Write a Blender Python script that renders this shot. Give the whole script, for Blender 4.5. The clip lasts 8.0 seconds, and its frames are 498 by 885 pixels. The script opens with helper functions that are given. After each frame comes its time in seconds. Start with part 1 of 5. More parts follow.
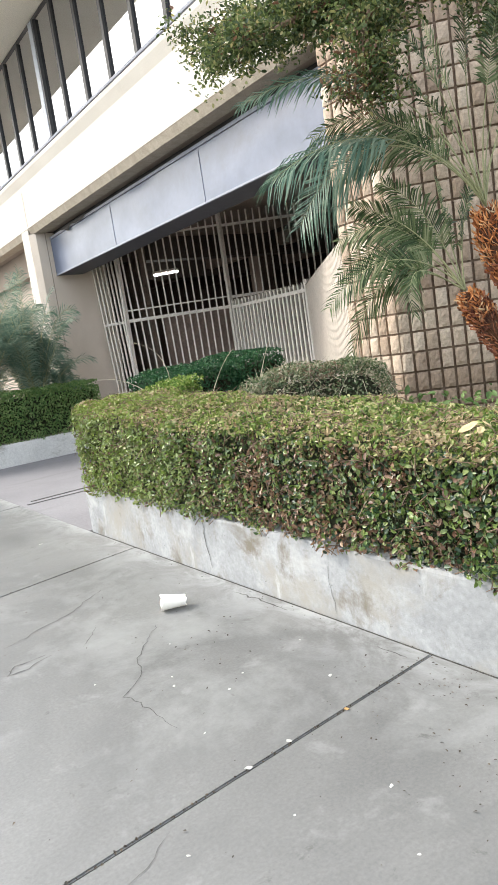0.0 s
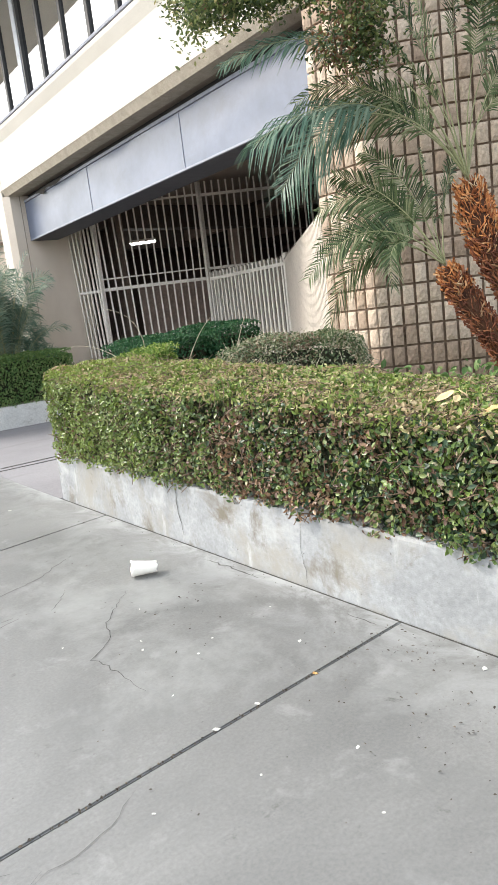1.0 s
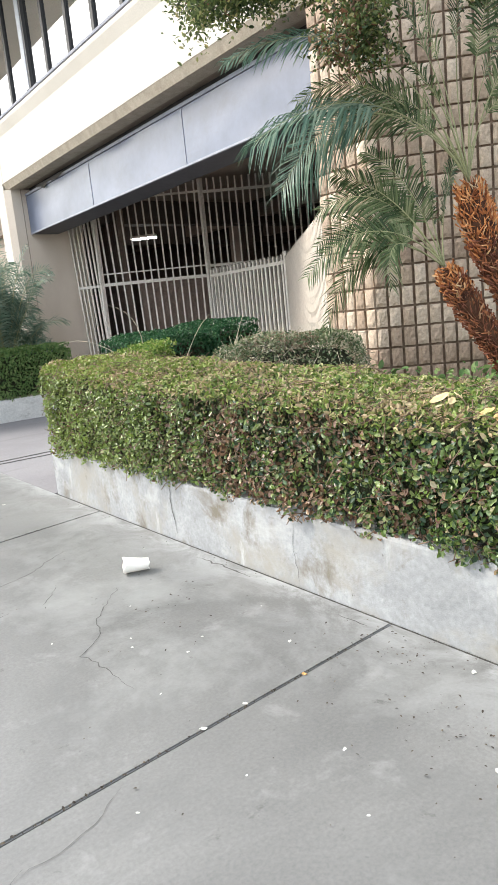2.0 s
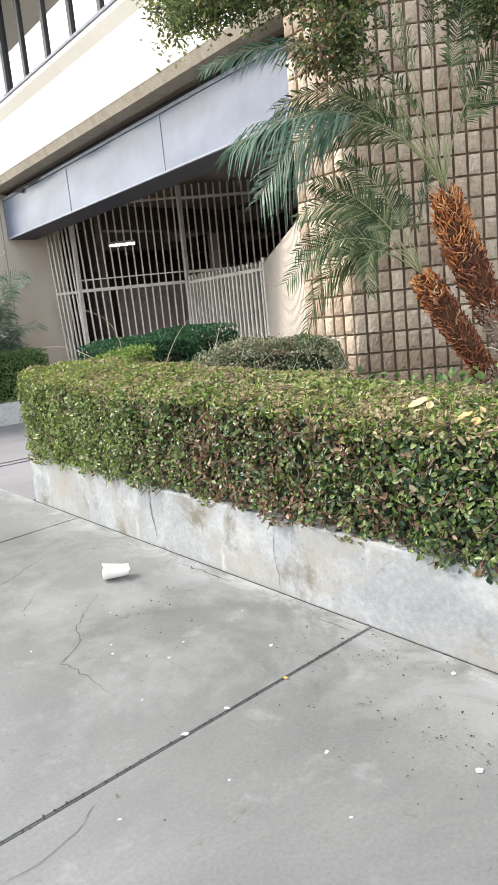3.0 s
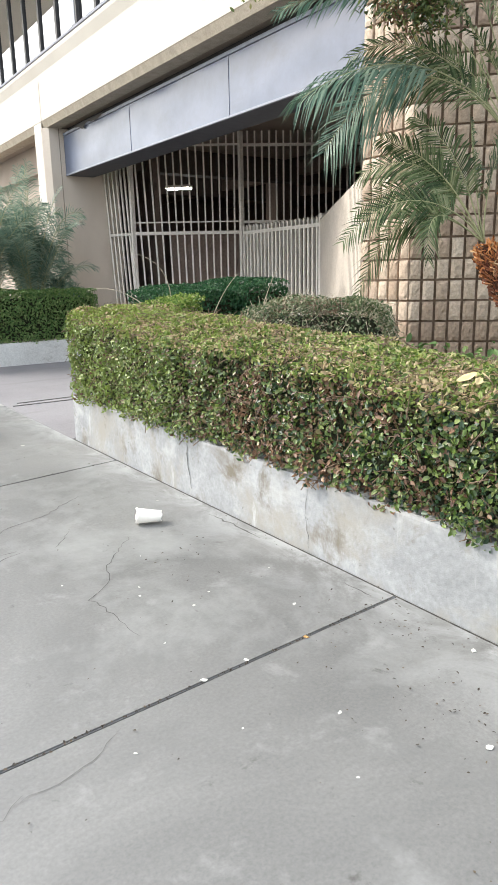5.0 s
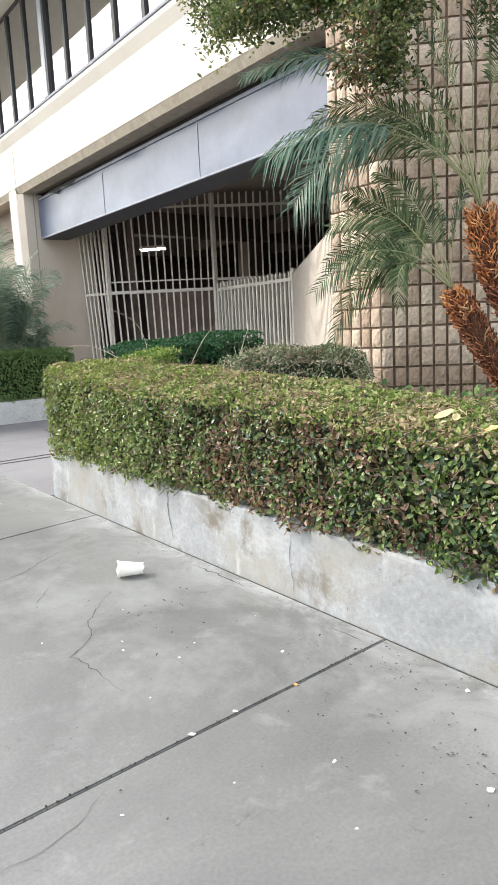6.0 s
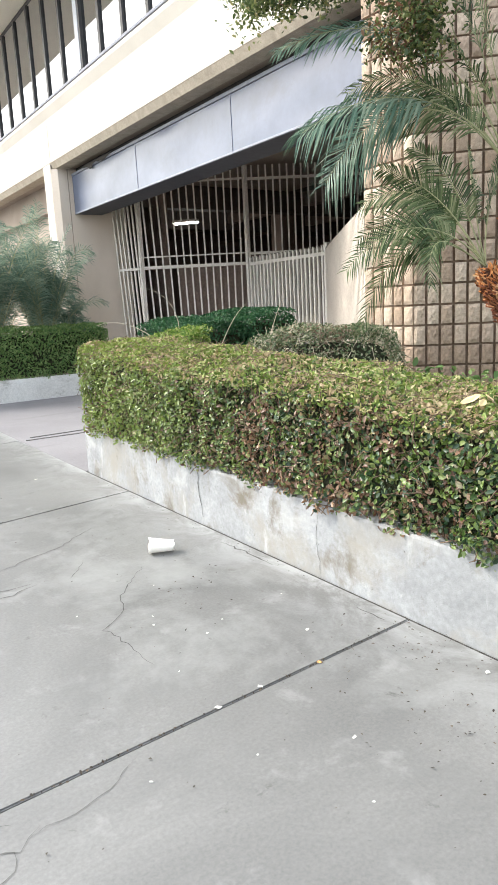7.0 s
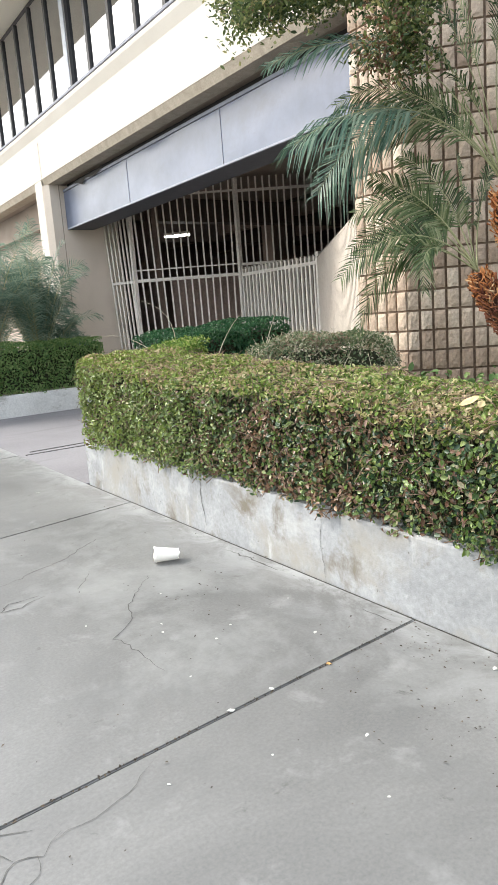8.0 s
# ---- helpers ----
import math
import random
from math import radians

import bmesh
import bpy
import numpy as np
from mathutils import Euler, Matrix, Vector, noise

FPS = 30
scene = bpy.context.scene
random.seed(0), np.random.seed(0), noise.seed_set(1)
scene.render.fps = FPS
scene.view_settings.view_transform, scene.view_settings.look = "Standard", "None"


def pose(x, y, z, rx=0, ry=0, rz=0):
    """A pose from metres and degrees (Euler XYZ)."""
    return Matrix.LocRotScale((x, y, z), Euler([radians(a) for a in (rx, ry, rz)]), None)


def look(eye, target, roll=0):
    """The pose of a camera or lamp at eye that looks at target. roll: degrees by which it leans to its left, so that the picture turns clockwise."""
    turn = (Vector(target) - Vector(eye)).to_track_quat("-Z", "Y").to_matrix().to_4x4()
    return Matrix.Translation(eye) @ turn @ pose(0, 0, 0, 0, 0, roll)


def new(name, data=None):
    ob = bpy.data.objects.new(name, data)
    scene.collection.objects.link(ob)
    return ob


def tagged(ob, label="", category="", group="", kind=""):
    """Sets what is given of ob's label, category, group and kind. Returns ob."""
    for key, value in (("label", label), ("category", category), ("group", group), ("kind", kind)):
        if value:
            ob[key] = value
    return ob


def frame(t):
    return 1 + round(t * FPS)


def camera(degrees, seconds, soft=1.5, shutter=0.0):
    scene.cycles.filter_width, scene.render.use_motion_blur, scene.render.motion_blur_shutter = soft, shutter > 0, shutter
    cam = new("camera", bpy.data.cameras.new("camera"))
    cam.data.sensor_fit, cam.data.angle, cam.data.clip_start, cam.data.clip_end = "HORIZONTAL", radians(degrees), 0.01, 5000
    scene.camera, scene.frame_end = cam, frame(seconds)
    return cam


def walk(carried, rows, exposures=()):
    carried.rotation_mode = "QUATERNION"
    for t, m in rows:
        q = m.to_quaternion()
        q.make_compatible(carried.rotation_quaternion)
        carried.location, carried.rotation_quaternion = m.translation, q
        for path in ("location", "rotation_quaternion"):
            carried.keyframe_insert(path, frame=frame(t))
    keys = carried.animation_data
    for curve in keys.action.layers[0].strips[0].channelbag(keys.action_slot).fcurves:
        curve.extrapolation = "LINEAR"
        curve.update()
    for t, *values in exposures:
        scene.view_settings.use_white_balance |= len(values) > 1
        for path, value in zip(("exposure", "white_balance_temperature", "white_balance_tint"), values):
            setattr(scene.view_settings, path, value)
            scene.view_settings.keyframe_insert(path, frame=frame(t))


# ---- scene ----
cam = camera(39.9, 8.0, soft=1.5)
PATH = [
    (0, (0.173, 0.029, 1.538), (1.284, 1.668, 1.256), -8.50),
    (0.5, (0.201, 0.047, 1.487), (1.349, 1.661, 1.207), -10.00),
    (1, (0.182, 0.060, 1.476), (1.340, 1.652, 1.118), -6.80),
    (2.3, (0.211, 0.055, 1.474), (1.371, 1.642, 1.110), -5.71),
    (2.5, (0.196, 0.043, 1.476), (1.365, 1.625, 1.114), -6.00),
    (3, (0.195, 0.056, 1.469), (1.407, 1.607, 1.117), -5.60),
    (3.5, (0.222, 0.065, 1.455), (1.521, 1.540, 1.087), -6.00),
    (4, (0.218, 0.070, 1.473), (1.510, 1.556, 1.122), -3.80),
    (4.2, (0.212, 0.067, 1.476), (1.468, 1.577, 1.106), -2.54),
    (4.5, (0.197, 0.060, 1.479), (1.435, 1.590, 1.124), -0.20),
    (4.7, (0.191, 0.056, 1.489), (1.362, 1.610, 1.029), 0.10),
    (5.8, (0.180, 0.096, 1.437), (1.235, 1.740, 1.011), -2.37),
    (6, (0.186, 0.073, 1.432), (1.360, 1.661, 1.114), -2.80),
    (6.2, (0.192, 0.063, 1.433), (1.429, 1.593, 1.083), -4.28),
    (6.3, (0.198, 0.063, 1.434), (1.492, 1.545, 1.082), -4.82),
    (6.4, (0.210, 0.061, 1.439), (1.585, 1.457, 1.048), -4.96),
    (6.5, (0.228, 0.051, 1.446), (1.695, 1.354, 1.060), -4.70),
    (6.6, (0.238, 0.028, 1.464), (1.689, 1.362, 1.125), -3.64),
    (6.7, (0.228, 0.022, 1.482), (1.590, 1.433, 1.097), -2.88),
    (6.9, (0.192, 0.015, 1.509), (1.363, 1.572, 1.059), -2.66),
    (7, (0.175, 0.014, 1.487), (1.261, 1.648, 1.097), -2.90),
    (7.2, (0.166, 0.021, 1.450), (1.225, 1.697, 1.181), -4.10),
    (7.5, (0.092, 0.033, 1.467), (1.190, 1.678, 1.170), -1.60),
    (8, (0.111, -0.007, 1.484), (1.213, 1.622, 1.122), -4.30),
]
walk(cam, [(t, look(eye, target, roll)) for t, eye, target, roll in PATH], exposures=[(0.0, 1.59, 6480, 6), (3.5, 1.62, 6480, 6), (4.0, 1.69, 6480, 6), (4.5, 1.66, 6480, 6), (4.7, 1.61, 6480, 6), (6.0, 1.53, 6480, 6), (6.5, 1.59, 6480, 6), (6.7, 1.72, 6480, 6), (7.0, 1.73, 6480, 6), (7.5, 1.51, 6480, 6), (8.0, 1.55, 6480, 6)])

# ---- light ----
world = bpy.data.worlds.new("sky")
scene.world = world
world.use_nodes = True
wn = world.node_tree.nodes
sky = wn.new("ShaderNodeTexSky")
sky.sky_type, sky.sun_disc = "NISHITA", False
SUN_TO = Vector((-0.46, 0.58, 0.66)).normalized()
sky.sun_elevation = math.asin(SUN_TO.z)
sky.sun_rotation = math.atan2(SUN_TO.x, SUN_TO.y)
sky.air_density, sky.dust_density, sky.ozone_density = 1.0, 4.0, 1.0
wn["Background"].inputs[1].default_value = 0.15
# a thin even cloud veil over the clear sky
veil = wn.new("ShaderNodeMix")
veil.data_type = "RGBA"
veil.inputs[0].default_value, veil.inputs[7].default_value = 0.5, (6.4, 6.5, 6.7, 1)
world.node_tree.links.new(sky.outputs[0], veil.inputs[6])
world.node_tree.links.new(veil.outputs[2], wn["Background"].inputs[0])
sun = new("sun", bpy.data.lights.new("sun", "SUN"))
sun.data.energy, sun.data.angle, sun.data.color = 1.0, radians(12.0), (1.0, 0.98, 0.95)
sun.matrix_world = look(SUN_TO * 50, (0, 0, 0))


# ---- materials ----
def ramp_of(nt, fac, stops):
    r = nt.nodes.new("ShaderNodeValToRGB")
    e = r.color_ramp.elements
    while len(e) < len(stops):
        e.new(0.5)
    for k, (p, c) in zip(e, stops):
        k.position, k.color = p, (*c, 1)
    nt.links.new(fac, r.inputs[0])
    return r.outputs[0]


def mixed(nt, fac, a, b, mode="MIX"):
    m = nt.nodes.new("ShaderNodeMix")
    m.data_type, m.blend_type = "RGBA", mode
    for sock, v in ((m.inputs[0], fac), (m.inputs[6], a), (m.inputs[7], b)):
        if isinstance(v, (int, float)):
            sock.default_value = v
        elif isinstance(v, tuple):
            sock.default_value = (*v, 1)
        else:
            nt.links.new(v, sock)
    return m.outputs[2]


def noise_of(nt, scale, detail=5, rough=0.6, stretch=(1, 1, 1), source="Object", warp=0.0):
    c = nt.nodes.new("ShaderNodeTexCoord")
    g = nt.nodes.new("ShaderNodeNewGeometry")
    m = nt.nodes.new("ShaderNodeMapping")
    m.inputs["Scale"].default_value = stretch
    nt.links.new(g.outputs["Position"] if source == "World" else c.outputs["Object"], m.inputs[0])
    n = nt.nodes.new("ShaderNodeTexNoise")
    n.inputs["Scale"].default_value, n.inputs["Detail"].default_value, n.inputs["Roughness"].default_value = scale, detail, rough
    n.inputs["Distortion"].default_value = warp
    nt.links.new(m.outputs[0], n.inputs["Vector"])
    return n.outputs["Fac"]


def base(name, rough=0.8, metal=0.0, spec=0.4):
    m = bpy.data.materials.new(name)
    m.use_nodes = True
    nt = m.node_tree
    b = nt.nodes["Principled BSDF"]
    b.inputs["Roughness"].default_value, b.inputs["Metallic"].default_value = rough, metal
    b.inputs["Specular IOR Level"].default_value = spec
    return m, nt, b


def bump(nt, b, fac, strength, dist=0.01):
    n = nt.nodes.new("ShaderNodeBump")
    n.inputs["Strength"].default_value, n.inputs["Distance"].default_value = strength, dist
    nt.links.new(fac, n.inputs["Height"])
    nt.links.new(n.outputs[0], b.inputs["Normal"])


def surface(name, dark, light, big=0.8, fine=40, rough=0.85, relief=0.3, dist=0.008, spots=None, streak=None, metal=0.0, spec=0.4, source="World"):
    """Two scales of mottling between two colours, optional stains (colour, scale, low, high) and streaks, fine relief."""
    m, nt, b = base(name, rough, metal, spec)
    col = ramp_of(nt, noise_of(nt, big, 6, 0.65, source=source, warp=0.6), [(0.32, dark), (0.68, light)])
    f = noise_of(nt, fine, 4, 0.7, source=source)
    col = mixed(nt, 0.55, col, ramp_of(nt, f, [(0.3, (0.62, 0.62, 0.62)), (0.7, (1.12, 1.12, 1.12))]), "MULTIPLY")
    for c, s, lo, hi, st in spots or ():
        k = ramp_of(nt, noise_of(nt, s, 6, 0.7, st, source=source, warp=0.3), [(lo, (0, 0, 0)), (hi, (1, 1, 1))])
        col = mixed(nt, k, col, c)
    nt.links.new(col, b.inputs["Base Color"])
    if relief:
        bump(nt, b, f, relief, dist)
    return m


def plain(name, colour, rough=0.6, metal=0.0, vary=0.12, spec=0.4, scale=6.0):
    m, nt, b = base(name, rough, metal, spec)
    lo, hi = tuple(c * (1 - vary) for c in colour), tuple(min(1, c * (1 + vary)) for c in colour)
    nt.links.new(ramp_of(nt, noise_of(nt, scale, 6, 0.7), [(0.3, lo), (0.7, hi)]), b.inputs["Base Color"])
    return m


def leaf_material(name, stops, patch=None, rough=0.5, patch_scale=1.6, lo=0.52, hi=0.66, thin=0.3, dry=None, fresh=None, spec=0.35):
    """Leaves: each island takes its own colour; patches of dry leaves where a slow noise is high."""
    m, nt, b = base(name, rough, 0, spec)
    g = nt.nodes.new("ShaderNodeNewGeometry")
    col = ramp_of(nt, g.outputs["Random Per Island"], stops)
    xyz = nt.nodes.new("ShaderNodeSeparateXYZ")
    nt.links.new(g.outputs["Position"], xyz.inputs[0])

    def stretch_of(spec):
        r = nt.nodes.new("ShaderNodeMapRange")
        r.inputs["From Min"].default_value, r.inputs["From Max"].default_value = spec[0], spec[1]
        nt.links.new(xyz.outputs["Y"], r.inputs["Value"])
        return ramp_of(nt, r.outputs[0], spec[2])
    if fresh:
        col = mixed(nt, stretch_of(fresh), col, mixed(nt, 0.55, col, (0.27, 0.34, 0.075)))
    if patch:
        k = ramp_of(nt, noise_of(nt, patch_scale, 4, 0.7, source="World"), [(lo, (0, 0, 0)), (hi, (1, 1, 1))])
        if dry:
            k = mixed(nt, 1.0, k, stretch_of(dry), "MULTIPLY")
        w = nt.nodes.new("ShaderNodeTexWhiteNoise")
        w.noise_dimensions = "1D"
        nt.links.new(g.outputs["Random Per Island"], w.inputs["W"])
        k2 = nt.nodes.new("ShaderNodeMath")
        k2.operation = "LESS_THAN"
        nt.links.new(w.outputs[0], k2.inputs[0])
        mul = nt.nodes.new("ShaderNodeMath")
        mul.operation, mul.inputs[1].default_value = "MULTIPLY", 0.62
        nt.links.new(k, mul.inputs[0])
        nt.links.new(mul.outputs[0], k2.inputs[1])
        col = mixed(nt, k2.outputs[0], col, ramp_of(nt, w.outputs[0], patch))
    nt.links.new(col, b.inputs["Base Color"])
    if thin:
        t = nt.nodes.new("ShaderNodeBsdfTranslucent")
        nt.links.new(col, t.inputs[0])
        mx = nt.nodes.new("ShaderNodeMixShader")
        mx.inputs[0].default_value = thin
        out = nt.nodes["Material Output"]
        nt.links.new(b.outputs[0], mx.inputs[1])
        nt.links.new(t.outputs[0], mx.inputs[2])
        nt.links.new(mx.outputs[0], out.inputs[0])
    return m


M_PAVE = surface("worn_pavement_concrete", (0.131, 0.130, 0.127), (0.217, 0.214, 0.207), 0.55, 70, 0.45, 0.12, 0.003,
                 [((0.135, 0.135, 0.132), 1.3, 0.54, 0.78, (1, 1, 1)), ((0.065, 0.064, 0.063), 14, 0.69, 0.77, (1, 1, 1)), ((0.261, 0.262, 0.255), 0.9, 0.50, 0.72, (1, 1, 1)), ((0.278, 0.276, 0.269), 3.5, 0.58, 0.82, (1, 1, 1)), ((0.087, 0.086, 0.082), 2.3, 0.66, 0.78, (1, 1.6, 1)), ((0.074, 0.071, 0.066), 6.0, 0.64, 0.74, (1, 1, 1))])


def lime_bloom(m, edge, reach):
    """Pale lime bloom on the pavement along the foot of the planter, broken up by noise."""
    nt = m.node_tree
    b = nt.nodes["Principled BSDF"]
    col = b.inputs["Base Color"].links[0].from_socket
    g = nt.nodes.new("ShaderNodeNewGeometry")
    x = nt.nodes.new("ShaderNodeSeparateXYZ")
    nt.links.new(g.outputs["Position"], x.inputs[0])
    r = nt.nodes.new("ShaderNodeMapRange")
    r.inputs["From Min"].default_value, r.inputs["From Max"].default_value = edge - reach, edge
    nt.links.new(x.outputs["X"], r.inputs["Value"])
    k = mixed(nt, 1.0, ramp_of(nt, r.outputs[0], [(0.0, (0, 0, 0)), (0.65, (0.35, 0.35, 0.35)), (1.0, (1, 1, 1))]), ramp_of(nt, noise_of(nt, 3.2, 7, 0.75, (1, 0.6, 1), "World", 0.8), [(0.42, (0, 0, 0)), (0.60, (1, 1, 1))]), "MULTIPLY")
    nt.links.new(mixed(nt, k, col, (0.36, 0.365, 0.365)), b.inputs["Base Color"])


lime_bloom(M_PAVE, 2.44, 0.55)
M_DRIVE = surface("driveway_concrete", (0.21, 0.20, 0.212), (0.27, 0.26, 0.272), 0.4, 50, 0.8, 0.25, 0.004,
                  [((0.18, 0.17, 0.178), 0.9, 0.56, 0.72, (0.5, 3, 1))])
M_JOINT = surface("joint_grit", (0.02, 0.019, 0.018), (0.10, 0.095, 0.085), 25, 90, 0.95, 0.5)
M_GROUND = surface("street_ground", (0.16, 0.16, 0.16), (0.22, 0.22, 0.21), 0.3, 30, 0.9, 0.3)
M_PLANTER = surface("whitewashed_planter_concrete", (0.25, 0.256, 0.262), (0.39, 0.398, 0.408), 2.2, 35, 0.85, 0.4, 0.006,
                    [((0.175, 0.160, 0.135), 4.2, 0.55, 0.68, (1, 1, 0.8)), ((0.15, 0.145, 0.13), 9.0, 0.62, 0.74, (1, 1, 0.6)), ((0.42, 0.422, 0.42), 1.6, 0.55, 0.7, (1, 1, 1.5)), ((0.285, 0.27, 0.24), 1.4, 0.50, 0.66, (1, 1, 1)), ((0.165, 0.145, 0.115), 2.1, 0.57, 0.70, (1, 1, 1.2)), ((0.10, 0.095, 0.085), 22, 0.66, 0.72, (1, 1, 0.8)), ((0.45, 0.45, 0.45), 5.0, 0.60, 0.72, (1, 1, 0.35))])
M_CRACK = plain("crack_dirt", (0.10, 0.097, 0.092), 0.95, vary=0.5, scale=30)
M_SOIL = surface("planter_soil", (0.05, 0.036, 0.025), (0.12, 0.09, 0.06), 3, 30, 0.95, 0.8, 0.02)
M_STUCCO = surface("cream_stucco", (0.62, 0.57, 0.50), (0.70, 0.65, 0.58), 0.5, 60, 0.9, 0.25, 0.004,
                   [((0.58, 0.51, 0.43), 0.7, 0.58, 0.78, (1, 1, 2.5))])
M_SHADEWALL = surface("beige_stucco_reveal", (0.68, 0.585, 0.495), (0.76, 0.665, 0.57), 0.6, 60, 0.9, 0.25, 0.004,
                      [((0.58, 0.49, 0.41), 0.9, 0.58, 0.80, (1, 1, 0.4))])
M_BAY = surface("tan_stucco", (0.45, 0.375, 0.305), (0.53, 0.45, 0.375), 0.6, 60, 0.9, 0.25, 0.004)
M_EAVE = surface("pale_cream_eave", (0.80, 0.73, 0.61), (0.87, 0.80, 0.68), 0.5, 60, 0.9, 0.2, 0.004)
M_AGGREGATE = surface("exposed_aggregate_tan", (0.40, 0.34, 0.265), (0.54, 0.47, 0.375), 6, 55, 0.95, 0.9, 0.015)
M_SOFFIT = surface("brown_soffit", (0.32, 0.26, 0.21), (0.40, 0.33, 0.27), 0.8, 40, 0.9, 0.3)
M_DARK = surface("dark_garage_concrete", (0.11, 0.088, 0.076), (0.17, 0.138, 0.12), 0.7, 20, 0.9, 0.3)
# Tone of the dark glazing; on the blocks it paints the recess's shade.
M_DARKBROWN = surface("shaded_recess_brown", (0.058, 0.038, 0.027), (0.10, 0.066, 0.048), 0.7, 20, 0.9, 0.3)
# Gate paint darkened for the oblique fence run: shade put into the colour.
M_FENCE = surface("shaded_fence_paint", (0.56, 0.49, 0.42), (0.64, 0.57, 0.49), 3, 30, 0.6, 0.15, 0.002, [((0.28, 0.19, 0.13), 8, 0.68, 0.76, (1, 1, 0.3))])
# Planter concrete lightened; the light its shaded face lacks is in the colour.
M_FARPLANTER = surface("brightened_whitewash_concrete", (0.60, 0.60, 0.585), (0.74, 0.74, 0.72), 2.2, 35, 0.85, 0.4, 0.006, [((0.26, 0.25, 0.22), 2.0, 0.58, 0.74, (1, 1, 2))])
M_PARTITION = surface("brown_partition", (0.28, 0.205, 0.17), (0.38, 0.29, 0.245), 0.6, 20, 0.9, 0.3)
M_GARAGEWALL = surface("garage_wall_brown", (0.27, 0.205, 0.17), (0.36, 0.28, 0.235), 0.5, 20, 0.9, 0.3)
M_AWNING = surface("dented_blue_grey_metal", (0.092, 0.116, 0.178), (0.138, 0.163, 0.238), 0.35, 2, 0.30, 0.03, 0.01,
                   [((0.085, 0.10, 0.145), 0.9, 0.55, 0.75, (1, 1, 2))], spec=0.75)
M_AWNEDGE = plain("awning_trim", (0.26, 0.275, 0.33), 0.5, vary=0.15)
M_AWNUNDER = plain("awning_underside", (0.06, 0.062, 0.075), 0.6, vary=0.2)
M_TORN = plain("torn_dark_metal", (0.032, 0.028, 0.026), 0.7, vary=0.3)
M_GATE = surface("chipped_cream_paint", (0.76, 0.70, 0.63), (0.86, 0.80, 0.73), 3, 30, 0.55, 0.15, 0.002, [((0.30, 0.20, 0.13), 8, 0.68, 0.76, (1, 1, 0.3))])
M_MULLION = plain("dark_bronze_mullion", (0.05, 0.048, 0.05), 0.45, vary=0.2)
M_MULLIONL = plain("grey_aluminium_mullion", (0.42, 0.44, 0.48), 0.4, 0.3, vary=0.1)
M_BLIND = surface("pale_window_blind", (0.30, 0.297, 0.29), (0.34, 0.337, 0.33), 0.8, 20, 0.8, 0.0)
M_CUP = plain("white_paper_cup", (0.95, 0.90, 0.82), 0.6, vary=0.05)
M_PAPER = plain("white_scrap", (0.55, 0.54, 0.50), 0.7, vary=0.1)
M_DRYLEAF = leaf_material("dry_leaf_litter", [(0.0, (0.03, 0.022, 0.015)), (0.6, (0.06, 0.045, 0.032)), (1.0, (0.13, 0.10, 0.07))], thin=0)
# Inner twig mass, coloured near black to paint the shade between leaves.
M_CORE = surface("shaded_inner_twigs", (0.012, 0.018, 0.007), (0.04, 0.042, 0.018), 14, 40, 0.95, 0.9, 0.03)
M_TWIG = plain("grey_brown_twig", (0.16, 0.11, 0.075), 0.9, vary=0.35, scale=15)
M_TWIGPALE = plain("pale_dry_stem", (0.46, 0.40, 0.30), 0.85, vary=0.3, scale=15)
M_BARK = surface("smooth_brown_bark", (0.13, 0.085, 0.055), (0.24, 0.165, 0.115), 5, 40, 0.9, 0.6, 0.01)
M_BARKPALE = surface("pale_grey_bark", (0.34, 0.33, 0.31), (0.48, 0.47, 0.44), 3, 30, 0.9, 0.4)
BROWN = [(0.0, (0.13, 0.07, 0.045)), (0.3, (0.24, 0.14, 0.085)), (0.62, (0.38, 0.25, 0.15)), (1.0, (0.20, 0.10, 0.065))]
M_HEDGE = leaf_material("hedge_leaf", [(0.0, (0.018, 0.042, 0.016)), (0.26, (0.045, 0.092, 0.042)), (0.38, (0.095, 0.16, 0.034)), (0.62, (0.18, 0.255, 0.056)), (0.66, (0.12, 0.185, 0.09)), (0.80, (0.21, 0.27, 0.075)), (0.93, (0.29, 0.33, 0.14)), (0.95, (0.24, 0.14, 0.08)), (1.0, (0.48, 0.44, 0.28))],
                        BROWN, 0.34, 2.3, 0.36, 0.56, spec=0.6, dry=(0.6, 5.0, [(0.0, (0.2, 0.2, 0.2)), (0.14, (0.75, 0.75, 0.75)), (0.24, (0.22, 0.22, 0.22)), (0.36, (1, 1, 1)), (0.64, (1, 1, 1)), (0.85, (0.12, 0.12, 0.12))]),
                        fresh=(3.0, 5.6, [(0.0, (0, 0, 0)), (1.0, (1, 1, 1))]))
# Hedge-top leaves: yellowed and tan, and paler for sunlight put into the colour.
M_HEDGETOP = leaf_material("sunlit_tone_hedge_leaf", [(0.0, (0.05, 0.085, 0.018)), (0.3, (0.13, 0.20, 0.04)), (0.6, (0.23, 0.30, 0.07)), (0.85, (0.38, 0.38, 0.15)), (1.0, (0.60, 0.50, 0.32))],
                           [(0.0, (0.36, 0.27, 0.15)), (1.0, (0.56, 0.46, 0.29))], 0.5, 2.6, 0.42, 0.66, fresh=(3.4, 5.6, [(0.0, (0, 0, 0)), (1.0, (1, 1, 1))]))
M_LIME = leaf_material("fresh_hedge_leaf", [(0.0, (0.06, 0.12, 0.02)), (0.4, (0.14, 0.23, 0.04)), (0.8, (0.25, 0.33, 0.07)), (1.0, (0.42, 0.42, 0.17))],
                       [(0.0, (0.30, 0.24, 0.11)), (1.0, (0.48, 0.40, 0.22))], 0.5, 1.6, 0.58, 0.74)
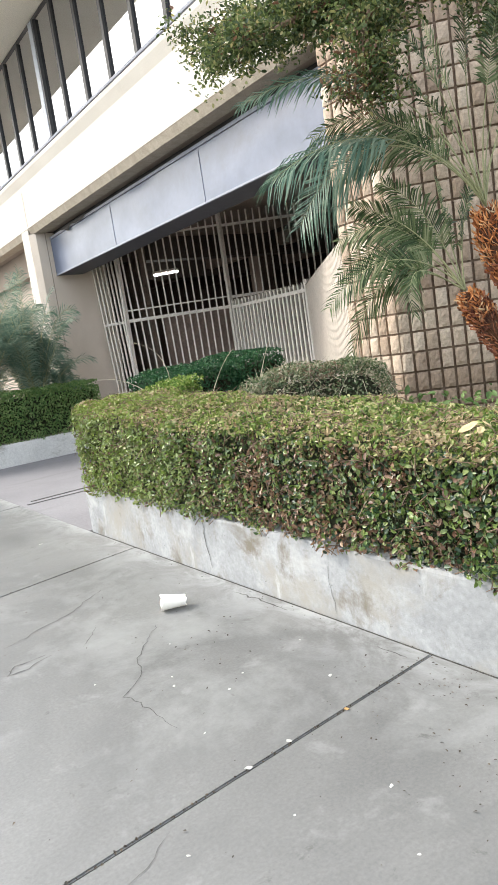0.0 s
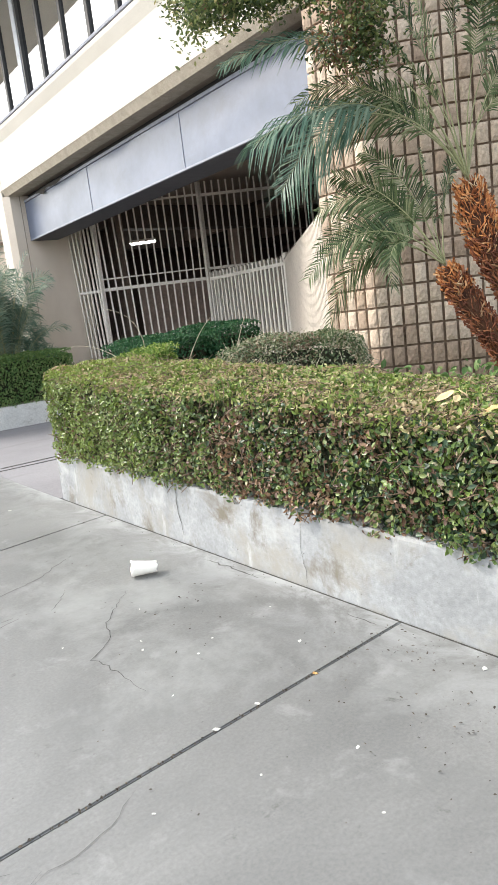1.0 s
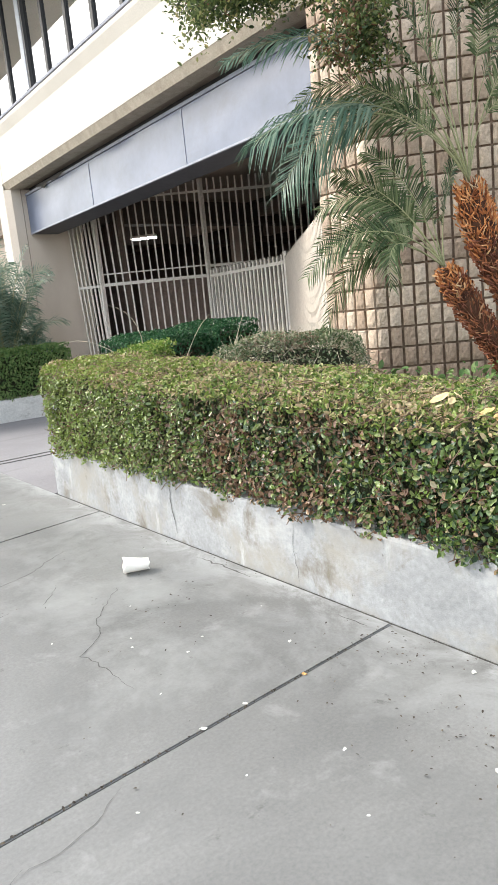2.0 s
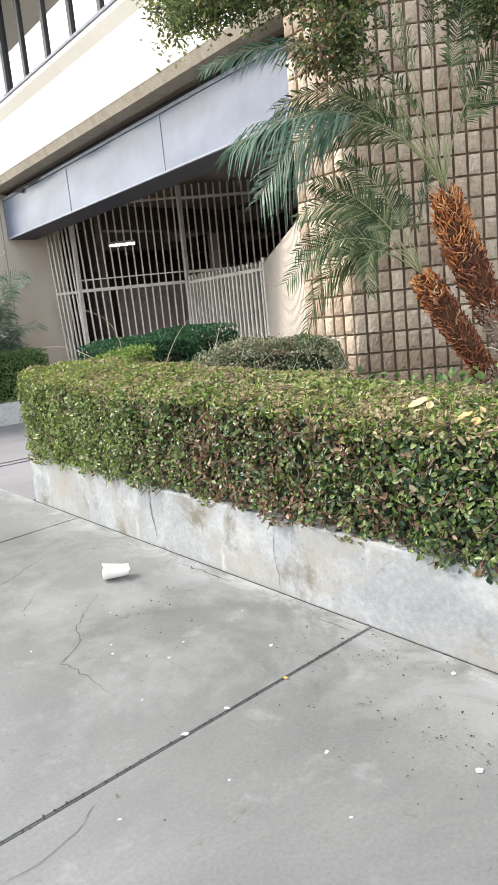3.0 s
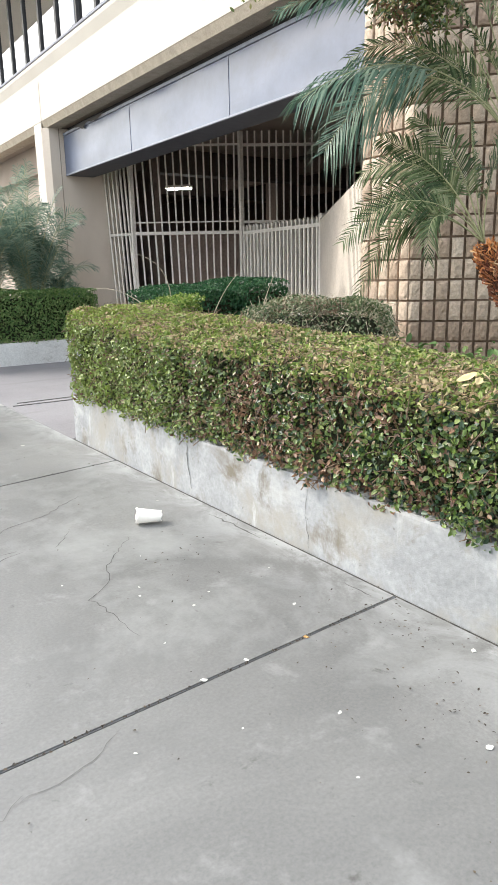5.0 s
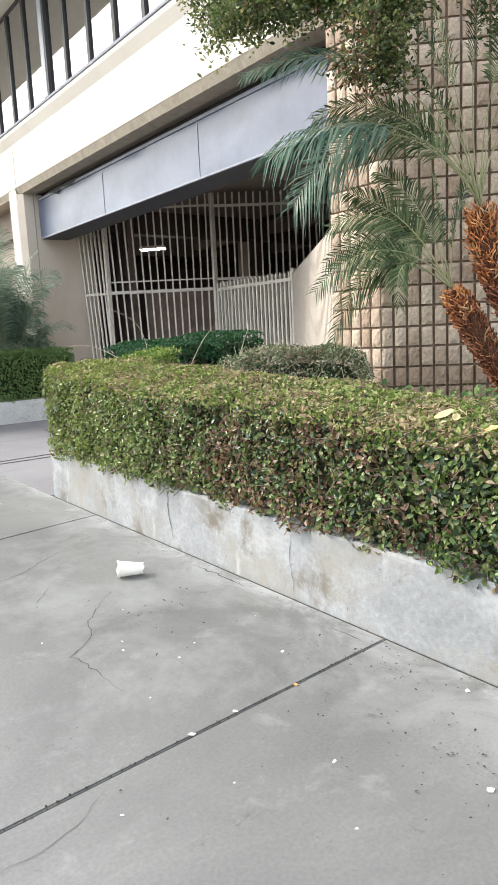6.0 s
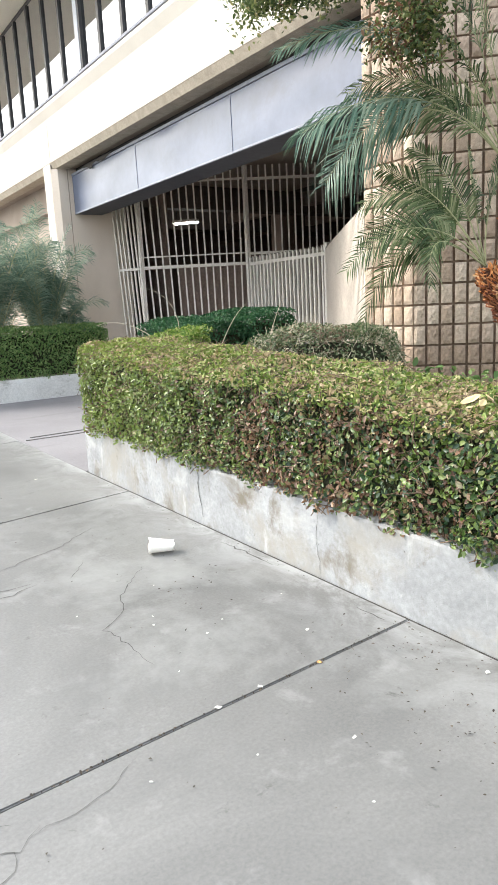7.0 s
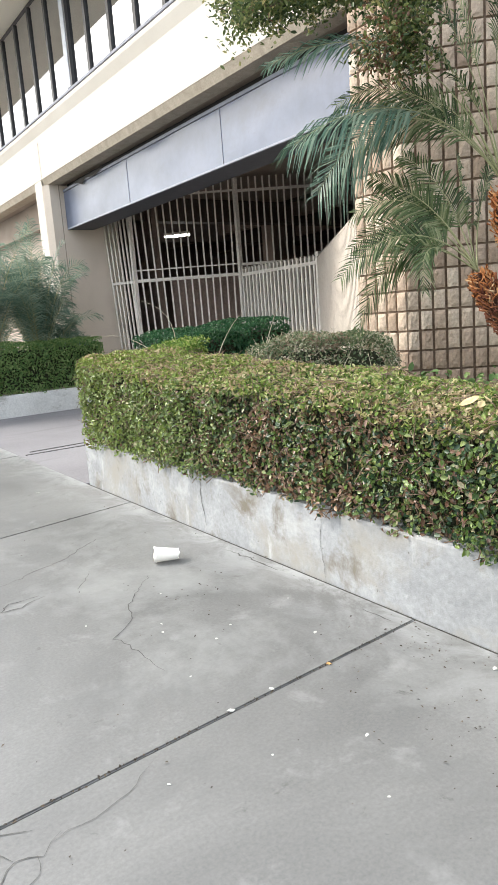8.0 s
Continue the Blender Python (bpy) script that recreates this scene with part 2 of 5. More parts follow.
M_DARKHEDGE = leaf_material("dark_green_box_leaf", [(0.0, (0.016, 0.065, 0.026)), (0.6, (0.032, 0.105, 0.042)), (1.0, (0.07, 0.15, 0.06))], None, 0.5)
M_GREYHEDGE = leaf_material("thin_grey_green_leaf", [(0.0, (0.06, 0.10, 0.045)), (0.45, (0.14, 0.18, 0.085)), (0.75, (0.25, 0.26, 0.15)), (1.0, (0.46, 0.42, 0.31))],
                            [(0.0, (0.20, 0.14, 0.09)), (1.0, (0.34, 0.27, 0.20))], 0.5, 1.8, 0.45, 0.65)
M_FARHEDGE = leaf_material("far_hedge_leaf", [(0.0, (0.09, 0.18, 0.06)), (0.6, (0.19, 0.31, 0.10)), (1.0, (0.33, 0.42, 0.17))], None, 0.5, thin=0.45)
M_TREELEAF = leaf_material("tree_leaf", [(0.0, (0.035, 0.06, 0.022)), (0.5, (0.095, 0.13, 0.045)), (0.85, (0.20, 0.235, 0.08)), (1.0, (0.36, 0.31, 0.14))], [(0.0, (0.16, 0.08, 0.05)), (1.0, (0.20, 0.15, 0.05))], 0.45, 1.2, 0.52, 0.7, 0.35)
M_FARLEAF = leaf_material("distant_tree_leaf", [(0.0, (0.010, 0.022, 0.016)), (1.0, (0.035, 0.06, 0.035))], None, 0.5, thin=0.15)
M_FROND = leaf_material("palm_leaflet", [(0.0, (0.035, 0.062, 0.025)), (0.45, (0.08, 0.12, 0.048)), (0.8, (0.155, 0.195, 0.09)), (0.95, (0.27, 0.29, 0.16)), (1.0, (0.38, 0.33, 0.20))], None, 0.6, thin=0.25)
M_FRONDB = leaf_material("bluish_palm_leaflet", [(0.0, (0.06, 0.12, 0.085)), (0.5, (0.12, 0.20, 0.145)), (1.0, (0.27, 0.34, 0.25))], None, 0.45, thin=0.25)
M_FARPALM = leaf_material("far_palm_leaflet", [(0.0, (0.10, 0.165, 0.125)), (0.6, (0.18, 0.265, 0.20)), (1.0, (0.36, 0.43, 0.33))], None, 0.45, thin=0.5)
M_RACHIS = plain("pale_green_frond_stem", (0.29, 0.29, 0.15), 0.55, vary=0.25, scale=10)
M_BOOTTOP = leaf_material("orange_leaf_base_fibre", [(0.0, (0.20, 0.065, 0.026)), (0.4, (0.50, 0.18, 0.062)), (0.75, (0.64, 0.28, 0.10)), (0.92, (0.66, 0.40, 0.20)), (1.0, (0.60, 0.46, 0.30))], None, 0.85, thin=0)
M_BOOTMID = leaf_material("red_brown_leaf_base", [(0.0, (0.10, 0.032, 0.02)), (0.5, (0.24, 0.085, 0.045)), (0.9, (0.34, 0.13, 0.055)), (1.0, (0.44, 0.27, 0.15))], None, 0.85, thin=0)
M_BOOTLOW = leaf_material("weathered_grey_leaf_base", [(0.0, (0.24, 0.17, 0.13)), (0.6, (0.42, 0.33, 0.27)), (1.0, (0.58, 0.50, 0.42))], None, 0.9, thin=0)
M_TRUNKFOOT = surface("weathered_palm_trunk", (0.22, 0.165, 0.13), (0.42, 0.335, 0.275), 14, 60, 0.95, 0.9, 0.012)
M_TRUNKCORE = surface("palm_trunk_fibre", (0.05, 0.02, 0.012), (0.13, 0.06, 0.03), 8, 50, 0.95, 0.8)


def block_material():
    m, nt, b = base("split_face_tan_block", 0.92, 0, 0.3)
    o = nt.nodes.new("ShaderNodeObjectInfo")
    tone = ramp_of(nt, o.outputs["Random"], [(0.0, (0.40, 0.305, 0.23)), (0.4, (0.53, 0.425, 0.335)), (0.75, (0.59, 0.485, 0.385)), (1.0, (0.68, 0.58, 0.475))])
    n = noise_of(nt, 28, 6, 0.75, source="World")
    col = mixed(nt, 0.8, tone, ramp_of(nt, n, [(0.3, (0.6, 0.58, 0.56)), (0.7, (1.2, 1.18, 1.15))]), "MULTIPLY")
    k = ramp_of(nt, noise_of(nt, 1.1, 5, 0.7, source="World"), [(0.52, (0, 0, 0)), (0.75, (1, 1, 1))])
    col = mixed(nt, k, col, mixed(nt, 0.5, col, (0.30, 0.22, 0.18)))
    nt.links.new(col, b.inputs["Base Color"])
    bump(nt, b, noise_of(nt, 45, 5, 0.75, source="World"), 0.6, 0.008)
    return m


M_BLOCK = block_material()
M_MORTAR = surface("recessed_dark_mortar", (0.17, 0.12, 0.085), (0.27, 0.195, 0.145), 6, 60, 0.95, 0.5)


def glass_material():
    m, nt, b = base("silvered_window_glass", 0.03, 1.0, 0.5)
    nt.links.new(ramp_of(nt, noise_of(nt, 0.8, 4, 0.6), [(0.3, (0.47, 0.48, 0.50)), (0.7, (0.53, 0.54, 0.56))]), b.inputs["Base Color"])
    return m


M_GLASS = glass_material()
M_DARKGLASS = plain("dark_tinted_glass", (0.02, 0.022, 0.026), 0.12, vary=0.2, spec=0.6)


def glow(name, colour, power):
    m, nt, b = base(name)
    b.inputs["Emission Color"].default_value, b.inputs["Emission Strength"].default_value = (*colour, 1), power
    return m


M_TUBE = glow("fluorescent_diffuser", (1.0, 0.99, 0.95), 24.0)


# ---- building helpers ----
def mesh_of(name, bm, mat):
    me = bpy.data.meshes.new(name)
    bm.to_mesh(me)
    bm.free()
    me.materials.append(mat)
    return me


def thing(name, label, category, at=(0, 0, 0), group="", kind="", turn=0.0):
    ob = new(name)
    ob.empty_display_size = 0.2
    ob.matrix_world = pose(*at, 0, 0, turn)
    return tagged(ob, label, category, group, kind)


def part(name, bm, mat, parent, label="", kind=""):
    """Links a bmesh (in the parent's own space) or a ready mesh as one mesh object under its parent."""
    me = bm if isinstance(bm, bpy.types.Mesh) else mesh_of(name, bm, mat)
    ob = new(name, me)
    ob.parent = parent
    return tagged(ob, label, kind=kind)


def solo(name, bm, mat, label, category, kind="", group=""):
    me = bm if isinstance(bm, bpy.types.Mesh) else mesh_of(name, bm, mat)
    return tagged(new(name, me), label, category, group, kind)


def add_box(bm, x0, x1, y0, y1, z0, z1, bevel=0.0):
    r = bmesh.ops.create_cube(bm, size=1.0, matrix=Matrix.Translation(((x0 + x1) / 2, (y0 + y1) / 2, (z0 + z1) / 2)) @ Matrix.Diagonal((x1 - x0, y1 - y0, z1 - z0, 1)))
    if bevel:
        es = list({e for v in r["verts"] for e in v.link_edges})
        bmesh.ops.bevel(bm, geom=es, offset=bevel, segments=2, affect="EDGES", profile=0.6)
    return r["verts"]


def box(x0, x1, y0, y1, z0, z1, bevel=0.0):
    bm = bmesh.new()
    add_box(bm, x0, x1, y0, y1, z0, z1, bevel)
    return bm


def bar(a, b, w, d=None, up=Vector((0, 0, 1))):
    """A square bar from a to b."""
    a, b = Vector(a), Vector(b)
    ax = (b - a).normalized()
    side = ax.cross(up if abs(ax.dot(up)) < 0.95 else Vector((1, 0, 0))).normalized()
    top = side.cross(ax)
    m = Matrix((( *(side * w), 0), (*(ax * (b - a).length), 0), (*(top * (d or w)), 0), (0, 0, 0, 1))).transposed()
    m.translation = (a + b) / 2
    bm = bmesh.new()
    bmesh.ops.create_cube(bm, size=1.0, matrix=m)
    return bm


def prism(profile, along, t0, t1):
    """Extrudes a closed profile of 2D points along an axis ('x', 'y' or 'z')."""
    bm = bmesh.new()
    def p3(u, v, t):
        return {"x": (t, u, v), "y": (u, t, v), "z": (u, v, t)}[along]
    lo = [bm.verts.new(p3(u, v, t0)) for u, v in profile]
    hi = [bm.verts.new(p3(u, v, t1)) for u, v in profile]
    n = len(profile)
    bm.faces.new(lo)
    bm.faces.new(hi[::-1])
    for i in range(n):
        bm.faces.new((lo[i], hi[i], hi[(i + 1) % n], lo[(i + 1) % n]))
    bmesh.ops.recalc_face_normals(bm, faces=bm.faces)
    return bm


def tube(bm, pts, radii, sides=7):
    """A tapered tube along points."""
    pts = [Vector(p) for p in pts]
    rings = []
    ref = Vector((0.31, 0.17, 0.93)).normalized()
    for i, p in enumerate(pts):
        d = (pts[min(i + 1, len(pts) - 1)] - pts[max(i - 1, 0)]).normalized()
        u = d.cross(ref)
        u = u.normalized() if u.length > 1e-3 else Vector((1, 0, 0))
        v = d.cross(u)
        rings.append([bm.verts.new(p + radii[i] * (math.cos(a) * u + math.sin(a) * v)) for a in (2 * math.pi * k / sides for k in range(sides))])
    for a, b in zip(rings, rings[1:]):
        for k in range(sides):
            f = bm.faces.new((a[k], a[(k + 1) % sides], b[(k + 1) % sides], b[k]))
            f.smooth = True
    bm.faces.new(rings[0][::-1])
    bm.faces.new(rings[-1])


def bezier(p, n):
    """Points of a Bezier curve of any order."""
    out = []
    for i in range(n):
        t, q = i / (n - 1), [Vector(v) for v in p]
        while len(q) > 1:
            q = [a.lerp(b, t) for a, b in zip(q, q[1:])]
        out.append(q[0])
    return out


def leaf_mesh(name, pos, nrm, size, mat, rng, aspect=0.55, tilt=0.7):
    """One mesh of many folded leaves: positions, outward normals, lengths."""
    n = len(pos)
    nr = nrm + rng.normal(0, tilt, (n, 3))
    nr /= np.linalg.norm(nr, axis=1, keepdims=True) + 1e-9
    d = rng.normal(0, 1, (n, 3)) + nrm * 0.5 + np.array((0, 0, 0.25))
    d -= nr * np.sum(d * nr, axis=1, keepdims=True)
    d /= np.linalg.norm(d, axis=1, keepdims=True) + 1e-9
    s = np.cross(nr, d)
    L = size[:, None]
    W = L * aspect * 0.5
    v = np.empty((n, 6, 3))
    curl = L * rng.uniform(-0.16, 0.02, (n, 1))
    v[:, 0] = pos - d * L * 0.5
    v[:, 1] = pos + s * W * 0.92 + nr * W * 0.4 - d * L * 0.16
    v[:, 2] = pos + s * W * 0.78 + nr * (W * 0.35 + curl * 0.4) + d * L * 0.22
    v[:, 3] = pos + d * L * 0.5 + nr * curl
    v[:, 4] = pos - s * W * 0.78 + nr * (W * 0.35 + curl * 0.4) + d * L * 0.22
    v[:, 5] = pos - s * W * 0.92 + nr * W * 0.4 - d * L * 0.16
    i = np.arange(n)[:, None] * 6
    tri = np.concatenate([i + np.array([t]) for t in ([0, 2, 1], [0, 3, 2], [0, 4, 3], [0, 5, 4])], axis=1).reshape(-1, 3)
    me = bpy.data.meshes.new(name)
    me.vertices.add(n * 6)
    me.vertices.foreach_set("co", v.astype(np.float32).ravel())
    me.loops.add(len(tri) * 3)
    me.loops.foreach_set("vertex_index", tri.astype(np.int32).ravel())
    me.polygons.add(len(tri))
    me.polygons.foreach_set("loop_start", np.arange(len(tri), dtype=np.int32) * 3)
    me.update(calc_edges=True)
    me.validate()
    me.materials.append(mat)
    return me


def lumps(p, amp, scale, seed):
    """Slow uneven offsets at points p."""
    return np.array([noise.noise(Vector(q) * scale + Vector((seed, seed * 2, 0))) for q in p]) * amp


def hedge(name, label, boxes, mat_side, mat_top, rng, density=2300, leaf=(0.022, 0.042), seed=0, skirt=0.0, sides="wesn", rough_top=0.04, category="hedge", twigs=0):
    """A clipped hedge of one or more boxes (x0, x1, y0, y1, z0, z1a, z1b): its top runs from z1a at y0 to z1b at y1."""
    h = thing(name, label, category, (boxes[0][0], boxes[0][2], boxes[0][4]))
    org = np.array(h.location)
    core = bmesh.new()
    P, N, T, NT = [], [], [], []
    for (x0, x1, y0, y1, z0, za, zb) in boxes:
        low = [core.verts.new((x - org[0], y - org[1], z0 - org[2])) for x, y in ((x0 + 0.09, y0 + 0.09), (x1 - 0.09, y0 + 0.09), (x1 - 0.09, y1 - 0.09), (x0 + 0.09, y1 - 0.09))]
        high = [core.verts.new((v.co.x, v.co.y, (za if k < 2 else zb) - 0.09 - org[2])) for k, v in enumerate(low)]
        core.faces.new(low[::-1])
        core.faces.new(high)
        for k in range(4):
            core.faces.new((low[k], low[(k + 1) % 4], high[(k + 1) % 4], high[k]))
        def zt(y):
            return za + (zb - za) * (y - y0) / (y1 - y0)
        for s, (nx, ny) in (("w", (-1, 0)), ("e", (1, 0)), ("s", (0, -1)), ("n", (0, 1))):
            if s not in sides:
                continue
            run = (y1 - y0) if nx else (x1 - x0)
            n = int(run * (0.35 * za + 0.65 * zb - z0) * density)
            u = rng.uniform(0, 1, n)
            if nx:
                y = y0 + u * (y1 - y0); x = np.full(n, x0 if nx < 0 else x1)
            else:
                x = x0 + u * (x1 - x0); y = np.full(n, y0 if ny < 0 else y1)
            top = zt(y) - (0.03 if nx < 0 else 0.0)
            low = z0 - skirt * (0.35 + 0.65 * np.abs(np.sin(u * run * 2.1 + 1.3 * np.sin(u * run * 5.7))))
            z = low + (top - low) * rng.uniform(0, 1, n) ** 0.95
            p = np.stack([x, y, z], 1)
            off = lumps(p, 0.055, 2.3, seed) + lumps(p, 0.045, 7, seed + 5) + lumps(p, 0.03, 15, seed + 7) - np.abs(rng.normal(0, 0.062, n))
            edge = np.clip((z - (top - 0.12)) / 0.12, 0, 1) ** 2 * 0.05
            p += np.array([[nx, ny, 0]]) * (off - edge)[:, None]
            P.append(p); N.append(np.tile(np.array([[nx, ny, 0.25]], float), (n, 1)))
        n = int((x1 - x0) * (y1 - y0) * density * 0.8)
        x, y = x0 + rng.uniform(0, 1, n) * (x1 - x0), y0 + rng.uniform(0, 1, n) * (y1 - y0)
        p = np.stack([x, y, zt(y)], 1)
        p[:, 2] += 0.06 * np.clip((x - x0) / 0.5, 0, 1) - 0.05 * np.clip(1 - (x - x0) / 0.10, 0, 1) ** 2
        p[:, 2] += lumps(p, rough_top, 2.6, seed + 9) + lumps(p, 0.02, 8, seed + 3) - np.abs(rng.normal(0, 0.025, n))
        T.append(p); NT.append(np.tile(np.array([[0, 0, 1.0]]), (n, 1)))
    part("shaded_twig_core", core, M_CORE, h)
    P, N, T, NT = np.concatenate(P) - org, np.concatenate(N), np.concatenate(T) - org, np.concatenate(NT)
    part("side_foliage", leaf_mesh("side_foliage", P, N, rng.uniform(*leaf, len(P)), mat_side, rng, 0.6, 0.95), mat_side, h, kind="stuff")
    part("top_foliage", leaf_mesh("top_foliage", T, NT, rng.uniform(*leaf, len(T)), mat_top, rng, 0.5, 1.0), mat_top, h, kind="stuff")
    if twigs:
        bm = bmesh.new()
        for k in range(twigs):
            a = Vector(P[rng.integers(len(P))]) if k % 2 else Vector(T[rng.integers(len(T))])
            d = Vector(rng.normal(0, 1, 3)).normalized()
            d.z = abs(d.z) * 0.8
            l = rng.uniform(0.06, 0.18)
            tube(bm, [a - d * l * 0.5, a + Vector((0, 0, 0.01)), a + d * l * 0.5], [0.003, 0.0025, 0.0015], 4)
        part("bare_twig", bm, M_TWIG, h, kind="stuff")
    return h


# ---- ground, pavement, driveway ----
solo("ground", prism([(-300, -300), (300, -300), (300, 300), (-300, 300)], "z", -0.30, -0.06), M_GROUND, "grey street ground reaching to the horizon", "ground", "structure")
PX = 2.45          # planter face
JY = [-7.5, -4.3, -1.1, 2.125, 5.285, 8.5, 11.7, 14.9, 18.1, 21.3]
JS = [0.05, 0.05, 0.05, 0.056, 0.15, 0.1, 0.05, 0.05, 0.05, 0.05]   # each joint's slant
pavement = thing("pavement", "worn grey concrete pavement slabs with dark dirty joints", "pavement", kind="structure")
part("bedding", box(-3.4, 2.62, -7.6, 21.3, -0.058, -0.022), M_JOINT, pavement)


def slab(x0, x1, y0, y1, s0, s1):
    g = 0.0036
    bm = prism([(x0 + g, y0 + g + s0 * (x0 - PX)), (x1 - g, y0 + g + s0 * (x1 - PX)), (x1 - g, y1 - g + s1 * (x1 - PX)), (x0 + g, y1 - g + s1 * (x0 - PX))], "z", -0.05, 0.0)
    top = [e for e in bm.edges if all(v.co.z > -0.01 for v in e.verts)]
    bmesh.ops.bevel(bm, geom=top, offset=0.006, segments=2, affect="EDGES")
    return bm


slabs = {}
for j, (a, b) in enumerate(zip(JY, JY[1:])):
    slabs[j] = part("slab", slab(-0.9, PX - 0.015, a, b, JS[j], JS[j + 1]), M_PAVE, pavement)
    part("slab", slab(-3.4, -0.9, a, b, JS[j], JS[j + 1]), M_PAVE, pavement)
part("edge_joint", box(PX - 0.017, PX - 0.004, -7.5, 6.30, -0.05, -0.006), M_JOINT, pavement)

driveway = thing("driveway", "smooth mauve-grey concrete driveway leading under the building", "driveway", kind="structure")
part("driveway_slab", box(PX - 0.02, 12.5, 6.31, 25.9, -0.056, -0.004), M_DRIVE, driveway)
for k, (x0, y0, x1, y1) in enumerate(((2.5, 8.45, 8.2, 8.3), (2.6, 8.62, 8.0, 8.75))):
    part("tar_seam", bar((x0, y0, 0.0), (x1, y1, 0.0), 0.035, 0.006), M_CRACK, driveway)


def crack(pts, width, parent, rng, z=0.0025, plane="z"):
    """A jagged dirt-filled crack as a thin strip along points."""
    bm = bmesh.new()
    fine = []
    for (a, b) in zip(pts, pts[1:]):
        a, b = Vector(a), Vector(b)
        n = max(2, int((b - a).length / 0.035))
        for i in range(n):
            fine.append(a.lerp(b, i / n))
    fine.append(Vector(pts[-1]))
    rows = []
    for i, p in enumerate(fine):
        w = width * rng.uniform(0.35, 1.0) * min(1, 0.3 + 3 * min(i, len(fine) - 1 - i) / len(fine))
        d = (fine[min(i + 1, len(fine) - 1)] - fine[max(i - 1, 0)]).normalized()
        up = Vector((0, 0, 1)) if plane == "z" else Vector((-1, 0, 0))
        s = d.cross(up).normalized()
        q = p + s * rng.normal(0, 0.006) + up * z
        rows.append((bm.verts.new(q - s * w / 2), bm.verts.new(q + s * w / 2)))
    for (a, b), (c, d) in zip(rows, rows[1:]):
        bm.faces.new((a, b, d, c))
    return part("crack", bm, M_CRACK, parent)


rng = np.random.default_rng(3)
for pts, w in (([(1.01, 4.08, 0), (1.25, 4.2, 0), (1.48, 4.28, 0), (1.8, 4.53, 0)], 0.009), ([(1.34, 3.7, 0), (1.51, 3.9, 0)], 0.005),
               ([(1.75, 3.6, 0), (1.46, 3.26, 0), (1.42, 3.11, 0), (1.25, 2.96, 0), (1.29, 2.69, 0), (1.29, 2.52, 0)], 0.007),
               ([(2.34, 3.64, 0), (2.355, 3.4, 0), (2.35, 3.11, 0)], 0.014), ([(2.34, 2.38, 0), (2.34, 2.19, 0)], 0.010),
               ([(1.17, 3.75, 0), (1.02, 3.68, 0), (0.9, 3.69, 0), (0.98, 3.78, 0), (1.15, 3.78, 0)], 0.010)):
    crack(pts, w, slabs[3], rng)
for pts, w in (([(0.97, 1.99, 0), (0.83, 1.9, 0), (0.7, 1.86, 0), (0.57, 1.86, 0)], 0.003),):
    crack(pts, w, slabs[2], rng)
for pts, w in (([(0.60, 1.88, 0), (0.52, 1.82, 0), (0.45, 1.85, 0), (0.37, 1.77, 0), (0.28, 1.76, 0)], 0.005), ([(0.52, 1.82, 0), (0.49, 1.75, 0), (0.42, 1.72, 0)], 0.004), ([(0.45, 1.85, 0), (0.40, 1.93, 0), (0.44, 1.985, 0), (0.53, 1.94, 0)], 0.006)):
    crack(pts, w, slabs[2], rng)

# ---- near planter ----
PH = 0.42
planter = thing("planter", "whitewashed concrete planter wall, stained and cracked", "planter", (PX, 6.27, 0), kind="structure")


def planter_piece(name, x0, x1, y0, y1):
    bm = box(x0 - PX, x1 - PX, y0 - 6.27, y1 - 6.27, -0.05, PH, 0.018)
    return part(name, bm, M_PLANTER, planter)


ys = [-7.5, 6.27]
for a, b in zip(ys, ys[1:]):
    planter_piece("front_wall", PX, PX + 0.2, a + 0.0015, b - 0.0015)
planter_piece("end_wall", PX + 0.2, 5.3, 6.07, 6.27)
part("soil", box(0.2, 4.5, -13.7, -0.2, 0.0, 0.37), M_SOIL, planter)
for pts, w in (([(0, 4.09 - 6.27, 0.40), (0, 4.10 - 6.27, 0.25), (0, 4.06 - 6.27, 0.05)], 0.010), ([(0, 2.80 - 6.27, 0.36), (0, 2.82 - 6.27, 0.2), (0, 2.78 - 6.27, 0.02)], 0.004),
               ([(0, 0.95 - 6.27, 0.3), (0, 0.93 - 6.27, 0.15), (0, 0.96 - 6.27, 0.02)], 0.004)):
    crack(pts, w, planter, rng, 0.003, "x")

rng = np.random.default_rng(11)
HX = PX - 0.03
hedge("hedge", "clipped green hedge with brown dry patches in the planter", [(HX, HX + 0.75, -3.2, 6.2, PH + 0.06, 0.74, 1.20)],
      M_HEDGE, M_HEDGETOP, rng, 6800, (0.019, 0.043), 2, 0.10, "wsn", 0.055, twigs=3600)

# ---- building ----
FX, PIER0, PIER1, BEAM, SILL, HEAD = 5.5, 15.0, 15.65, 4.55, 5.97, 8.1
YEND = 34.0
facade = thing("wall_west", "cream stucco facade with sunlit spandrel above a garage opening", "wall", (FX, PIER0, 0), kind="structure")
OFF = Vector((FX, PIER0, 0))


def wpart(name, bm, mat, parent=None, label=""):
    bmesh.ops.translate(bm, verts=bm.verts, vec=-OFF)
    return part(name, bm, mat, parent or facade, label)


# spandrel with a sloping sill above and a splayed lower edge
wpart("spandrel", prism([(FX, BEAM + 0.13), (FX, 5.53), (FX - 0.07, 5.70), (FX - 0.07, 5.77), (FX + 0.10, SILL - 0.06), (FX + 0.34, SILL - 0.06), (FX + 0.34, BEAM + 0.13)], "y", 5.62, YEND), M_STUCCO)
wpart("splayed_edge", prism([(FX + 0.004, BEAM + 0.127), (FX + 0.338, BEAM + 0.127), (FX + 0.338, BEAM), (FX + 0.07, BEAM)], "y", 5.62, YEND), M_AGGREGATE, label="tan exposed aggregate edge")
